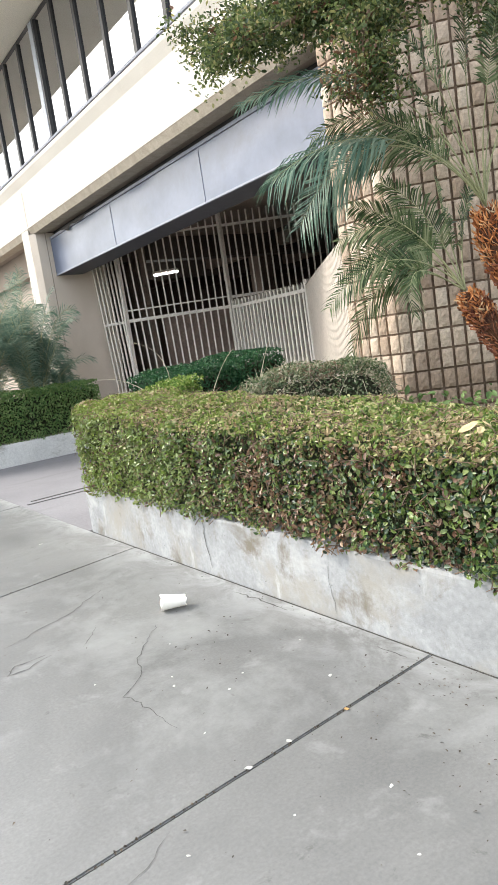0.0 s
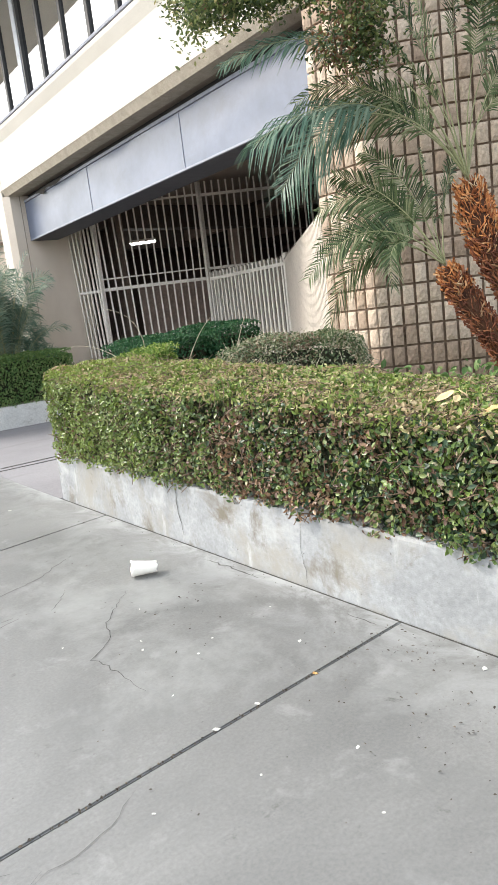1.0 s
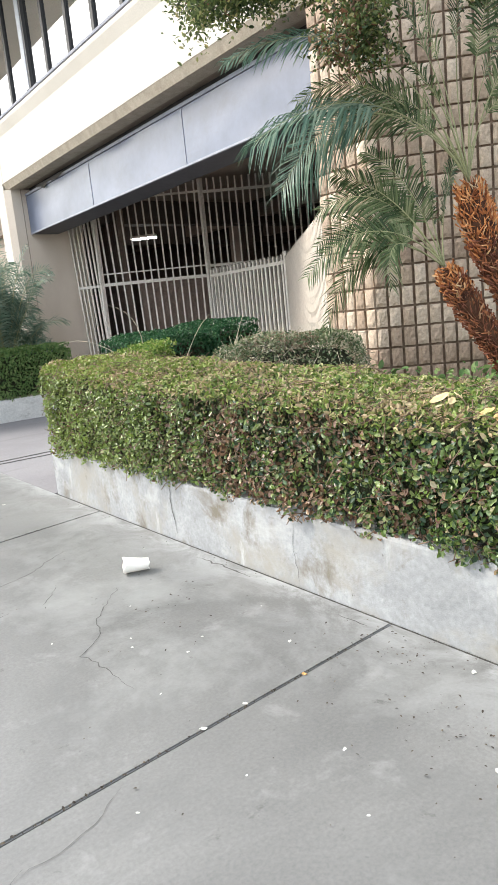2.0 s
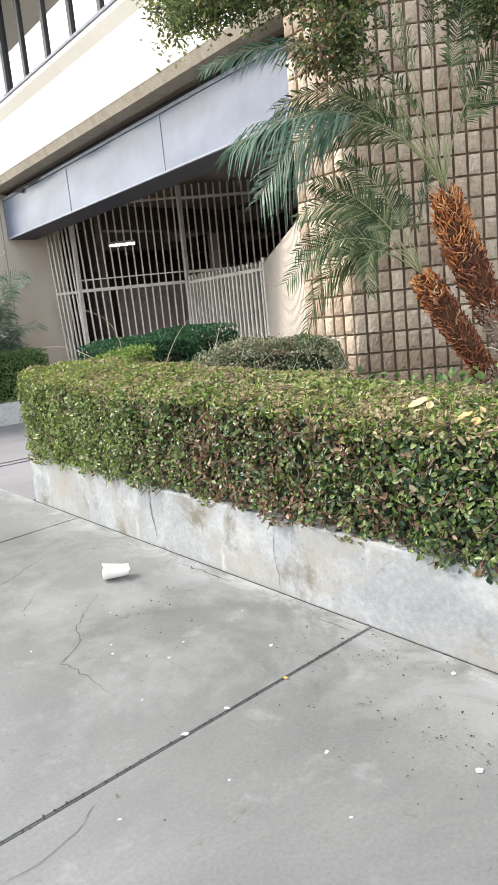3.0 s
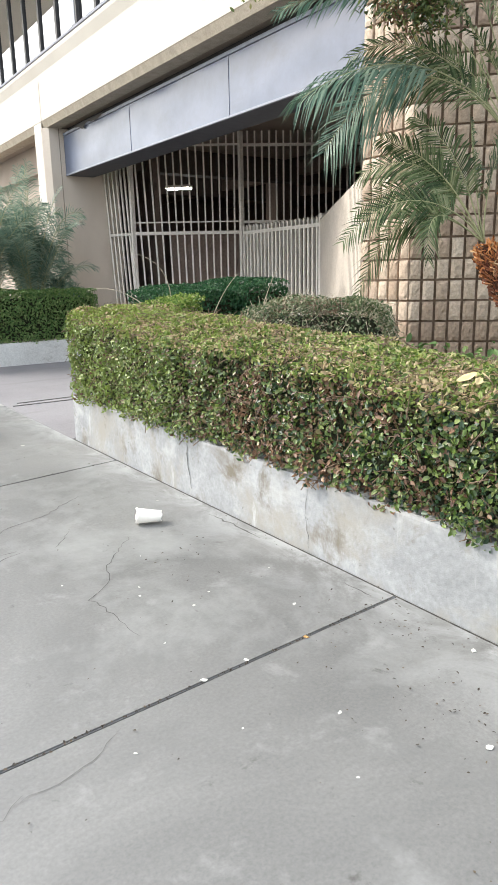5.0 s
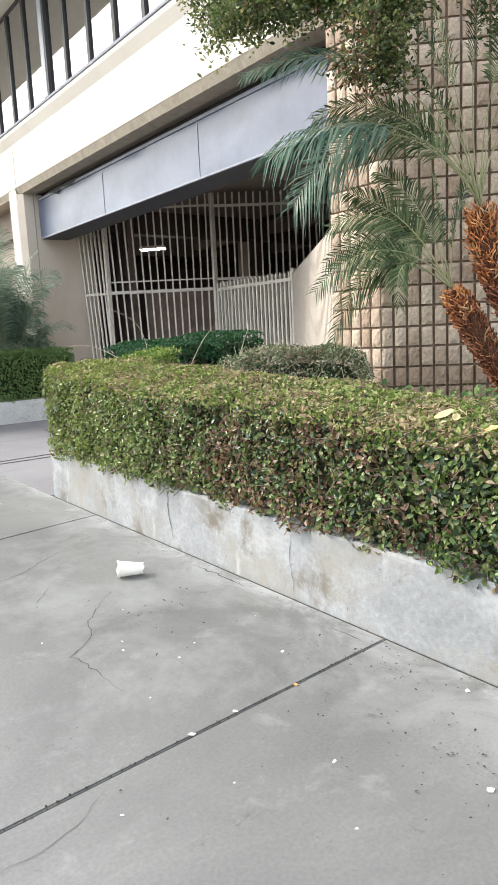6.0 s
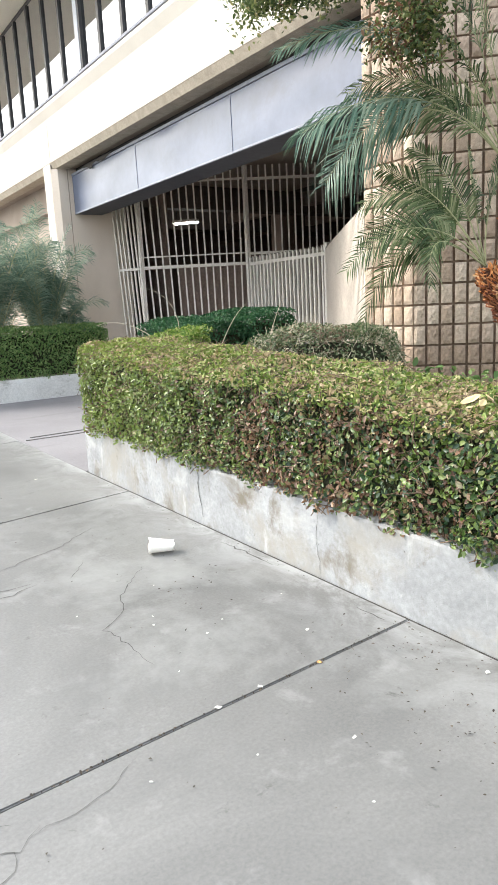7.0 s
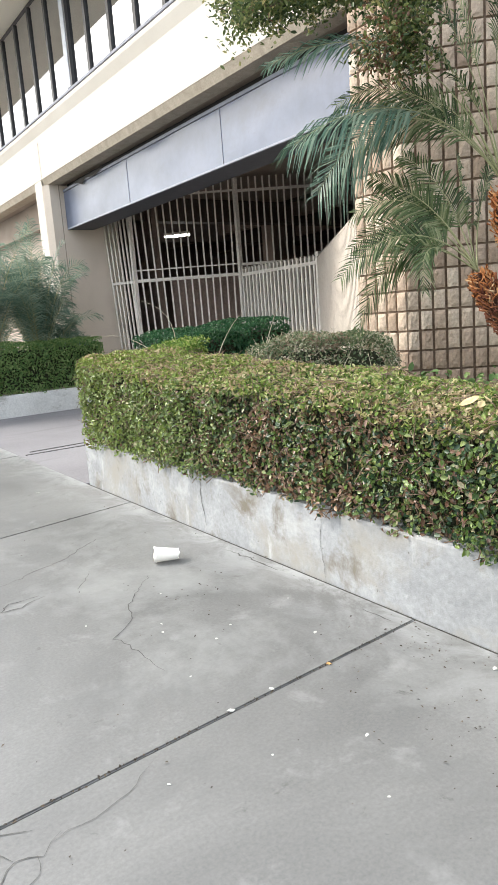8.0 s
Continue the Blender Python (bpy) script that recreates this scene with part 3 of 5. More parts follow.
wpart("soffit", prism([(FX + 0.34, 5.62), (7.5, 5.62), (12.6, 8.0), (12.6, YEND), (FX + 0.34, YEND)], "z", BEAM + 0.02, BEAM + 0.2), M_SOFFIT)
# pier with splayed arris
wpart("pier", prism([(FX + 0.004, PIER0 + 0.14), (FX + 0.004, PIER1 - 0.06), (FX + 0.06, PIER1), (7.1, PIER1), (7.1, PIER0), (FX + 0.10, PIER0)], "z", -0.05, BEAM + 0.004), M_SHADEWALL)
wpart("pier_splay", prism([(FX - 0.002, PIER0 + 0.16), (FX - 0.002, PIER1 - 0.05), (FX + 0.02, PIER1 - 0.05), (FX + 0.02, PIER0 + 0.16)], "z", -0.05, BEAM + 0.12), M_STUCCO)
wpart("panel_joint", box(FX - 0.003, FX + 0.01, PIER0 + 0.10, PIER0 + 0.115, BEAM + 0.13, 5.42), M_SOFFIT)
wpart("control_joint", box(FX + 0.30, FX + 0.318, PIER0 - 0.004, PIER0 + 0.01, 0, BEAM), M_SOFFIT)
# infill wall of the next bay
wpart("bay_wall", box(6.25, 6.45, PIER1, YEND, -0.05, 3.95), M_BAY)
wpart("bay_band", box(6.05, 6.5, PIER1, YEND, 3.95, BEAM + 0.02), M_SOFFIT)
wpart("bay_window", box(6.22, 6.26, PIER1 + 0.25, PIER1 + 1.7, 1.6, 3.2), M_DARKGLASS)
# upper storey
wpart("eave_soffit", box(FX - 1.5, FX + 1.2, 5.0, YEND, HEAD + 0.02, HEAD + 0.3), M_EAVE)
wpart("parapet", box(FX - 1.5, FX - 1.3, 5.0, YEND, HEAD + 0.3, HEAD + 1.4), M_STUCCO)
wpart("upper_back", box(FX + 1.0, FX + 1.2, 5.62, YEND, SILL - 0.1, HEAD + 0.02), M_SHADEWALL)
wpart("upper_floor", box(FX + 0.34, FX + 1.2, 5.62, YEND, SILL - 0.3, SILL - 0.1), M_SHADEWALL)

window = thing("window_1", "long band of silvered office windows with dark mullions", "window", (FX + 0.1, 13.2, SILL), kind="structure")
WOFF = Vector((FX + 0.1, 13.2, SILL))


def winpart(name, bm, mat, label=""):
    bmesh.ops.translate(bm, verts=bm.verts, vec=-WOFF)
    return part(name, bm, mat, window, label)


winpart("window_sill", box(FX + 0.07, FX + 0.30, 5.66, YEND, SILL - 0.056, SILL - 0.01, 0.008), M_AWNEDGE)
winpart("head_rail", box(FX + 0.12, FX + 0.22, 5.66, YEND, HEAD - 0.06, HEAD + 0.016), M_MULLION)
MS = 0.94
k0 = -8
for k in range(k0, 22):
    y = 13.2 + k * MS
    pale = k % 10 == 0
    winpart("mullion", box(FX + (0.06 if pale else 0.09), FX + 0.16, y - (0.085 if pale else 0.05), y + (0.085 if pale else 0.05), SILL - 0.01, HEAD - 0.06, 0.006), M_MULLIONL if pale else M_MULLION)
    if pale:
        winpart("mullion_return", box(FX + 0.07, FX + 0.15, y - 0.16, y - 0.087, SILL - 0.01, HEAD - 0.06, 0.004), M_MULLION)
    winpart("pane", box(FX + 0.13, FX + 0.136, y + 0.052, y + MS - 0.052, SILL - 0.008, HEAD - 0.062), M_GLASS)
    winpart("blind", box(FX + 0.165, FX + 0.177, y + 0.01, y + MS - 0.01, SILL - 0.004, HEAD - 0.07), M_BLIND)

# side walls, garage and roof that close the building
garage = thing("wall_garage", "dark brown garage interior walls", "wall", (12.6, 20, 0), kind="structure")
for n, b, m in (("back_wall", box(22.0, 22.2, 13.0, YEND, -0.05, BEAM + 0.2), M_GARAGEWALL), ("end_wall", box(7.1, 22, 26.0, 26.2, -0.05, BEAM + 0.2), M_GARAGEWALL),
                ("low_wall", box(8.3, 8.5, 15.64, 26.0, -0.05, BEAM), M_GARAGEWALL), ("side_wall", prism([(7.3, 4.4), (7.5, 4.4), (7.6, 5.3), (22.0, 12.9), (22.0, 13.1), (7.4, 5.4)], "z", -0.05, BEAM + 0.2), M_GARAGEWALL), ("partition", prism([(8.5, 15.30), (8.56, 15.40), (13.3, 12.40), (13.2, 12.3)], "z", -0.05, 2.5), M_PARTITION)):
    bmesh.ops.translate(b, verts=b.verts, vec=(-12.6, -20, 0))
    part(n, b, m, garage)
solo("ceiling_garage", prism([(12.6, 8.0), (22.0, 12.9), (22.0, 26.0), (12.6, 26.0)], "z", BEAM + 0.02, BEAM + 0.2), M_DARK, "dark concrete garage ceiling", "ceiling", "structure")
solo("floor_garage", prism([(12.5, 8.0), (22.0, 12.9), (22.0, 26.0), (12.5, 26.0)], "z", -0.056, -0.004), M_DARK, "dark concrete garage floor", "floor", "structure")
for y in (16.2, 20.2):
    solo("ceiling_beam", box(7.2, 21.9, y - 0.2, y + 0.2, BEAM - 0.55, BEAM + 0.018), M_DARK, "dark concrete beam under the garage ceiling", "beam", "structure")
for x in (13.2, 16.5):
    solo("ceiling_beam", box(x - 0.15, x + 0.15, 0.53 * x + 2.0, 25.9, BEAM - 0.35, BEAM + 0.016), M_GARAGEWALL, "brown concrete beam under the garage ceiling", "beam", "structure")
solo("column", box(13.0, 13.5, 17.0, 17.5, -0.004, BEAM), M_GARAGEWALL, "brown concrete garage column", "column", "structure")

lamp = thing("ceiling_light", "lit fluorescent fixture hanging under the dark garage ceiling", "ceiling light", (10.0, 17.42, 3.85), turn=-48)
part("housing", box(-0.36, 0.36, -0.11, 0.11, 0.0, 0.07, 0.01), M_GATE, lamp)
part("diffuser", box(-0.34, 0.34, -0.10, 0.10, -0.035, -0.001), M_TUBE, lamp)
for x in (-0.25, 0.25):
    part("rod", box(x - 0.008, x + 0.008, -0.008, 0.008, 0.07, BEAM + 0.01 - 3.85), M_MULLION, lamp)

# ---- awning ----
AX, AZ0, AZ1, AY0, AY1 = 5.9, 3.62, 4.43, 5.7, 14.98
awning = thing("awning", "dented blue-grey sheet metal awning over the garage opening", "awning", (AX, AY0, AZ0))


def apart_(name, bm, mat, label=""):
    bmesh.ops.translate(bm, verts=bm.verts, vec=(-AX, -AY0, -AZ0))
    return part(name, bm, mat, awning, label)


def dented(y0, y1, seed):
    """A face sheet with shallow dents."""
    bm = bmesh.new()
    nu, nv = max(6, int((y1 - y0) / 0.15)), 8
    g = [[None] * (nv + 1) for _ in range(nu + 1)]
    for i in range(nu + 1):
        for j in range(nv + 1):
            u, v = i / nu, j / nv
            edge = min(u, 1 - u, v, 1 - v) * 4
            d = noise.noise(Vector((y0 + u * (y1 - y0), v * 1.2 + seed, seed * 3.1))) * 0.03 * min(1, edge)
            g[i][j] = bm.verts.new((AX + d, y0 + u * (y1 - y0), AZ0 + 0.03 + v * (AZ1 - AZ0 - 0.06)))
    for i in range(nu):
        for j in range(nv):
            f = bm.faces.new((g[i][j], g[i][j + 1], g[i + 1][j + 1], g[i + 1][j]))
            f.smooth = True
    bmesh.ops.recalc_face_normals(bm, faces=bm.faces)
    add_box(bm, AX + 0.035, AX + 0.05, y0, y1, AZ0 + 0.03, AZ1 - 0.03)
    return bm


for a, b, s in ((AY0, 8.66, 1.7), (8.675, 11.79, 4.2), (11.805, AY1, 8.8)):
    apart_("face_panel", dented(a, b, s), M_AWNING)
for y, l in ((8.667, 0.0), (11.797, 0.0)):
    apart_("seam", box(AX - 0.008, AX + 0.02, y - 0.007, y + 0.007, AZ0 + 0.02, AZ1 - 0.02, 0.002), M_AWNEDGE)
apart_("top_rail", box(AX - 0.012, AX + 0.03, AY0, AY1, AZ1 - 0.02, AZ1 + 0.03, 0.006), M_AWNEDGE)
apart_("bottom_rail", box(AX - 0.008, AX + 0.03, AY0, AY1, AZ0, AZ0 + 0.03, 0.004), M_AWNEDGE)
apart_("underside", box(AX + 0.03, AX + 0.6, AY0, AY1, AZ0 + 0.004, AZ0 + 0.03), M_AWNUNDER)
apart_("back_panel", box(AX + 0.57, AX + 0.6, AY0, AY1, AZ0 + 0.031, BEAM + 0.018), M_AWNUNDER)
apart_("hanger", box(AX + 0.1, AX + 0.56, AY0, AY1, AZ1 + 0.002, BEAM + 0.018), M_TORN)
rng = np.random.default_rng(5)
bm = bmesh.new()
yy = np.linspace(12.9, 14.2, 14)
lo = [bm.verts.new((AX - 0.035, y, AZ1 + 0.02 - abs(0.11 * math.sin(y * 5.1)) * rng.uniform(0.3, 1))) for y in yy]
hi = [bm.verts.new((AX - 0.032, y, AZ1 + 0.045)) for y in yy]
for i in range(len(yy) - 1):
    bm.faces.new((lo[i], lo[i + 1], hi[i + 1], hi[i]))
apart_("torn_flashing", bm, M_TORN, "torn peeling dark flashing")

# ---- security gate and picket fence ----
def fence_run(owner, a, b, spacing, z0, z1, rails, bar_w, rail_w, org, spike=0.0, ends=(True, True), paint=None, lean=(0.0, 0.0)):
    """Upright bars between two plan points, with rails across; the bars lean along the run by lean degrees at its two ends."""
    a, b, org = Vector((*a, 0)), Vector((*b, 0)), Vector(org)
    n = max(2, round((b - a).length / spacing))
    d = (b - a).normalized()
    me, paint = None, paint or M_GATE
    for i in range(n + 1):
        if (i == 0 and not ends[0]) or (i == n and not ends[1]):
            continue
        p = a.lerp(b, i / n)
        if me is None:
            bm = bmesh.new()
            add_box(bm, -bar_w / 2, bar_w / 2, -bar_w / 2, bar_w / 2, z0, z1)
            if spike:
                for v in bm.verts:
                    if v.co.z > z1 - 0.01 and v.co.x > 0:
                        v.co.z -= spike
            me = mesh_of("bar", bm, paint)
        o = part("bar", me, paint, owner)
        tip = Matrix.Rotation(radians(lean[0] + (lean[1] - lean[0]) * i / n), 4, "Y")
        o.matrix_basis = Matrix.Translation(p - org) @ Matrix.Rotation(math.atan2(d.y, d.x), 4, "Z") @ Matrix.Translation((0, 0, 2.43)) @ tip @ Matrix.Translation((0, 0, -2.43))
    for z in rails:
        part("rail", bar(a - org + Vector((0, 0, z)), b - org + Vector((0, 0, z)), rail_w, rail_w * 1.1), paint, owner)


G0, G1, G2 = (6.80, 14.93), (7.12, 14.42), (9.13, 13.14)
G3 = (12.4, 11.05)
gate = thing("security_gate", "tall cream-painted steel bar gate across the garage entrance", "gate", (*G1, 0))
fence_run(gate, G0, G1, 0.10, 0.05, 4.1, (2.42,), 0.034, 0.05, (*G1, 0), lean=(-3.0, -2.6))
part("post", box(-0.045, 0.045, -0.045, 0.045, 0, 4.5, 0.008), M_GATE, gate)
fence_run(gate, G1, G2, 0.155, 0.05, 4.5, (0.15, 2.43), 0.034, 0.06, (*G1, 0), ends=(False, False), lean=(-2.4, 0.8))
part("rail", bar((0, 0, 2.66), Vector((*G2, 2.66)) - Vector((*G1, 0)), 0.028), M_GATE, gate)
bm = box(-0.045, 0.045, -0.045, 0.045, 0, 4.5, 0.006)
bmesh.ops.translate(bm, verts=bm.verts, vec=Vector((*G2, 0)) - Vector((*G1, 0)))
part("post", bm, M_GATE, gate)
fence_run(gate, G2, G3, 0.155, 0.05, 4.5, (2.64, 4.22), 0.034, 0.05, (*G1, 0), ends=(False, True))
part("header_rail", bar(Vector((*G1, 4.22)) - Vector((*G1, 0)), Vector((*G2, 4.24)) - Vector((*G1, 0)), 0.04), M_GATE, gate)

F1, F2 = (9.06, 10.36), (5.66, 5.72)
fence = thing("picket_fence", "cream-painted steel picket fence beside the gate", "fence", (*F1, 0))
fence_run(fence, (9.10, 13.0), F1, 0.135, 0.05, 2.56, (0.25, 2.40), 0.048, 0.06, (*F1, 0), 0.03)
part("post", box(-0.05, 0.05, -0.05, 0.05, 0, 2.6, 0.008), M_GATE, fence)
fence_run(fence, F1, F2, 0.125, 0.05, 2.50, (0.25, 2.36), 0.085, 0.055, (*F1, 0), 0.03, ends=(False, True), paint=M_FENCE)

# ---- low wall beyond the pillar ----
solo("wall_low", box(7.62, 15.0, 4.5, 4.7, -0.05, 1.52, 0.01), surface("shaded_brown_render", (0.16, 0.115, 0.09), (0.215, 0.16, 0.13), 0.8, 30, 0.9, 0.3),
     "low brown rendered wall beside the building", "wall", "structure")
side = thing("wall_south", "dark recessed glazing beside the block pillar", "wall", (7.1, 3.98, 0), kind="structure")
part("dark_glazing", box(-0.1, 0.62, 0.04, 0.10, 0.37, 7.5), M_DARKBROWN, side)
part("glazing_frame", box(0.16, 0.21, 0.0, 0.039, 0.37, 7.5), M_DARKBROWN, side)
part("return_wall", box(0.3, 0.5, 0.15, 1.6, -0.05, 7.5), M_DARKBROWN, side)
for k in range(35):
    part("shaded_block", box(0.50, 0.66, 0.005, 0.14, 0.39 + k * 0.203, 0.39 + k * 0.203 + 0.185, 0.012), M_DARKBROWN, side)

# ---- far planter with hedge and feathery plants ----
far = thing("far_planter", "whitewashed concrete planter across the driveway", "planter", (0.6, 12.55, 0), kind="structure")
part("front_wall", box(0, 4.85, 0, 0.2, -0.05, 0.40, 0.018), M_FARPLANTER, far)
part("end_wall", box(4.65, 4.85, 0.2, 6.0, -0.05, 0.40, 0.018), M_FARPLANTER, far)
part("soil", box(0.1, 4.65, 0.2, 6.0, 0.0, 0.34), M_SOIL, far)
rng = np.random.default_rng(19)
hedge("hedge", "bright yellow-green clipped hedge along the driveway end of the planter", [(HX + 0.74, 3.50, 5.5, 6.22, PH + 0.02, 1.27, 1.28)], M_LIME, M_LIME, rng, 4200, (0.022, 0.042), 6, 0.05, "wsne")
rng = np.random.default_rng(21)
hedge("hedge", "low clipped dark green hedge in the far planter", [(0.8, 5.4, 12.56, 13.3, 0.43, 1.23, 1.25)], M_FARHEDGE, M_FARHEDGE, rng, 2600, (0.035, 0.06), 7, 0.06, "wsen")

# ---- bushes behind the near hedge ----
rng = np.random.default_rng(22)
hedge("hedge", "clipped dark green box hedge behind the planter", [(4.95, 5.66, 7.0, 8.3, 0.0, 1.37, 1.40), (4.1, 4.97, 7.1, 8.5, 0.0, 1.29, 1.33)], M_DARKHEDGE, M_DARKHEDGE, rng, 2400, (0.03, 0.052), 4, 0.0, "wsne")


def mound(name, label, c, r, mat, rng, n, leaf, twigs, turn=0.0):
    """A rounded clipped bush: flattened superellipsoid of leaves with a twig core, darkened as inner shade."""
    h = thing(name, label, "bush", (c[0], c[1], 0.37), turn=turn)
    d = rng.normal(0, 1, (n, 3))
    d /= np.linalg.norm(d, axis=1, keepdims=True)
    d[:, 2] = np.abs(d[:, 2])
    k = (np.abs(d) ** 6).sum(1) ** (-1 / 6)
    p = d * k[:, None] * np.array(r)
    p *= (1 + lumps(p, 0.08, 2.6, 3) + lumps(p, 0.05, 7, 4) - np.abs(rng.normal(0, 0.06, n)))[:, None]
    bm = bmesh.new()
    bmesh.ops.create_icosphere(bm, subdivisions=3, radius=1.0)
    for v in bm.verts:
        q = v.co.normalized()
        s = sum(abs(a) ** 6 for a in q) ** (-1 / 6)
        v.co = Vector((q.x * r[0], q.y * r[1], max(q.z, 0) * r[2])) * s * 0.84
    part("shaded_twig_core", bm, M_CORE, h)
    part("foliage", leaf_mesh("foliage", p, d, rng.uniform(*leaf, n), mat, rng), mat, h, kind="stuff")
    bm = bmesh.new()
    for i in range(twigs):
        a, nrm = Vector(p[rng.integers(n)]), None
        q = Vector(rng.normal(0, 1, 3)).normalized()
        q.z = abs(q.z)
        l = rng.uniform(0.08, 0.26)
        tube(bm, [a - q * l * 0.6, a, a + q * l * 0.4 + Vector((0, 0, 0.02))], [0.0028, 0.0022, 0.0012], 4)
    part("bare_twig", bm, M_TWIGPALE, h, "pale leafless twigs", kind="stuff")
    return h


mound("bush", "rounded clipped bush with grey bare twigs beside the block pillar", (4.22, 4.78), (0.70, 0.48, 0.90), M_GREYHEDGE, rng, 22000, (0.02, 0.036), 700, -48)
bm = bmesh.new()
stems = thing("weed", "arching dry weed stems rising behind the hedge", "weed", (3.9, 6.9, 0.37))
for a, b, c in (((4.0, 7.2, 0.9), (4.1, 7.0, 1.6), (3.75, 7.4, 1.75)), ((4.05, 7.1, 0.9), (3.9, 6.8, 1.5), (3.5, 6.4, 1.2)), ((4.1, 6.5, 0.9), (4.2, 6.3, 1.4), (4.35, 6.2, 1.52)), ((3.9, 6.9, 0.9), (3.6, 7.5, 1.5), (3.2, 7.6, 1.35)), ((4.3, 5.9, 0.9), (4.4, 5.7, 1.5), (4.5, 5.75, 1.55))):
    tube(bm, [Vector(p) - Vector((3.9, 6.9, 0.37)) for p in bezier((a, b, c), 9)], [0.006 - 0.0005 * i for i in range(9)], 5)
part("stem", bm, M_TWIGPALE, stems)
rng = np.random.default_rng(31)
n = 2600
p = np.stack([rng.uniform(3.2, 6.9, n), rng.uniform(0.2, 4.3, n), np.full(n, 0.42)], 1)
p = p[(p[:, 0] + p[:, 1]) < 9.6]
p[:, 2] += rng.uniform(0, 0.45, len(p)) + lumps(p, 0.15, 1.4, 2)
cover = thing("ground_cover", "low leafy plants growing in the planter soil", "plants", (4, 3, 0.37), kind="stuff")
part("foliage", leaf_mesh("foliage", p - np.array((4, 3, 0.37)), np.tile([[0, 0, 1.0]], (len(p), 1)), rng.uniform(0.05, 0.10, len(p)), M_FARHEDGE, rng), M_FARHEDGE, cover, kind="stuff")


# ---- palms ----
def frond(owner, ctrl, rng, n=46, leaflet=0.30, mat=None, droop=0.35, start=0.25, stem=0.0085, spread=1.0, twist=0.0):
    """A feather frond: a tapering stem along a curve with two rows of narrow bent leaflets, turned about the stem by twist degrees."""
    turn_c, turn_s = math.cos(radians(twist)), math.sin(radians(twist))
    mat = mat or M_FROND
    pts = bezier(ctrl, 26)
    bm = bmesh.new()
    tube(bm, pts, [stem * (1 - 0.8 * i / 25) for i in range(26)], 5)
    st = part("frond", bm, M_RACHIS, owner)
    V, F = [], []
    for i in range(n):
        t = start + (1 - start) * i / (n - 1)
        k = min(int(t * 25), 24)
        p = pts[k].lerp(pts[k + 1], t * 25 - k)
        ax = (pts[k + 1] - pts[k]).normalized()
        sd = ax.cross(Vector((0, 0, 1)))
        sd = sd.normalized() if sd.length > 0.05 else Vector((0.7, -0.7, 0))
        up = sd.cross(ax)
        sd, up = sd * turn_c + up * turn_s, up * turn_c - sd * turn_s
        l = leaflet * (0.35 + 0.65 * math.sin(math.pi * min(1, 0.18 + 0.8 * (t - start) / (1 - start)))) 
        for s in (-1, 1):
            L = l * rng.uniform(0.8, 1.1)
            d = (sd * s * spread + ax * (0.55 + 0.5 * t) + up * rng.uniform(0.05, 0.4) + Vector(rng.normal(0, 0.06, 3))).normalized()
            w = 0.0085 * rng.uniform(0.7, 1.25)
            q0, q1 = p, p + d * L * 0.5 + Vector((0, 0, -droop * L * 0.12))
            q2 = p + d * L * 0.94 + Vector((0, 0, -droop * L * rng.uniform(0.4, 0.8)))
            wv = ax * w
            b = len(V)
            V += [q0 - wv * 0.6, q0 + wv * 0.6, q1 - wv, q1 + wv, q2]
            F += [(b, b + 1, b + 3, b + 2), (b + 2, b + 3, b + 4)]
    me = bpy.data.meshes.new("frond_blade")
    me.from_pydata([tuple(v) for v in V], [], F)
    me.materials.append(mat)
    part("frond_blade", me, mat, st)
    return st


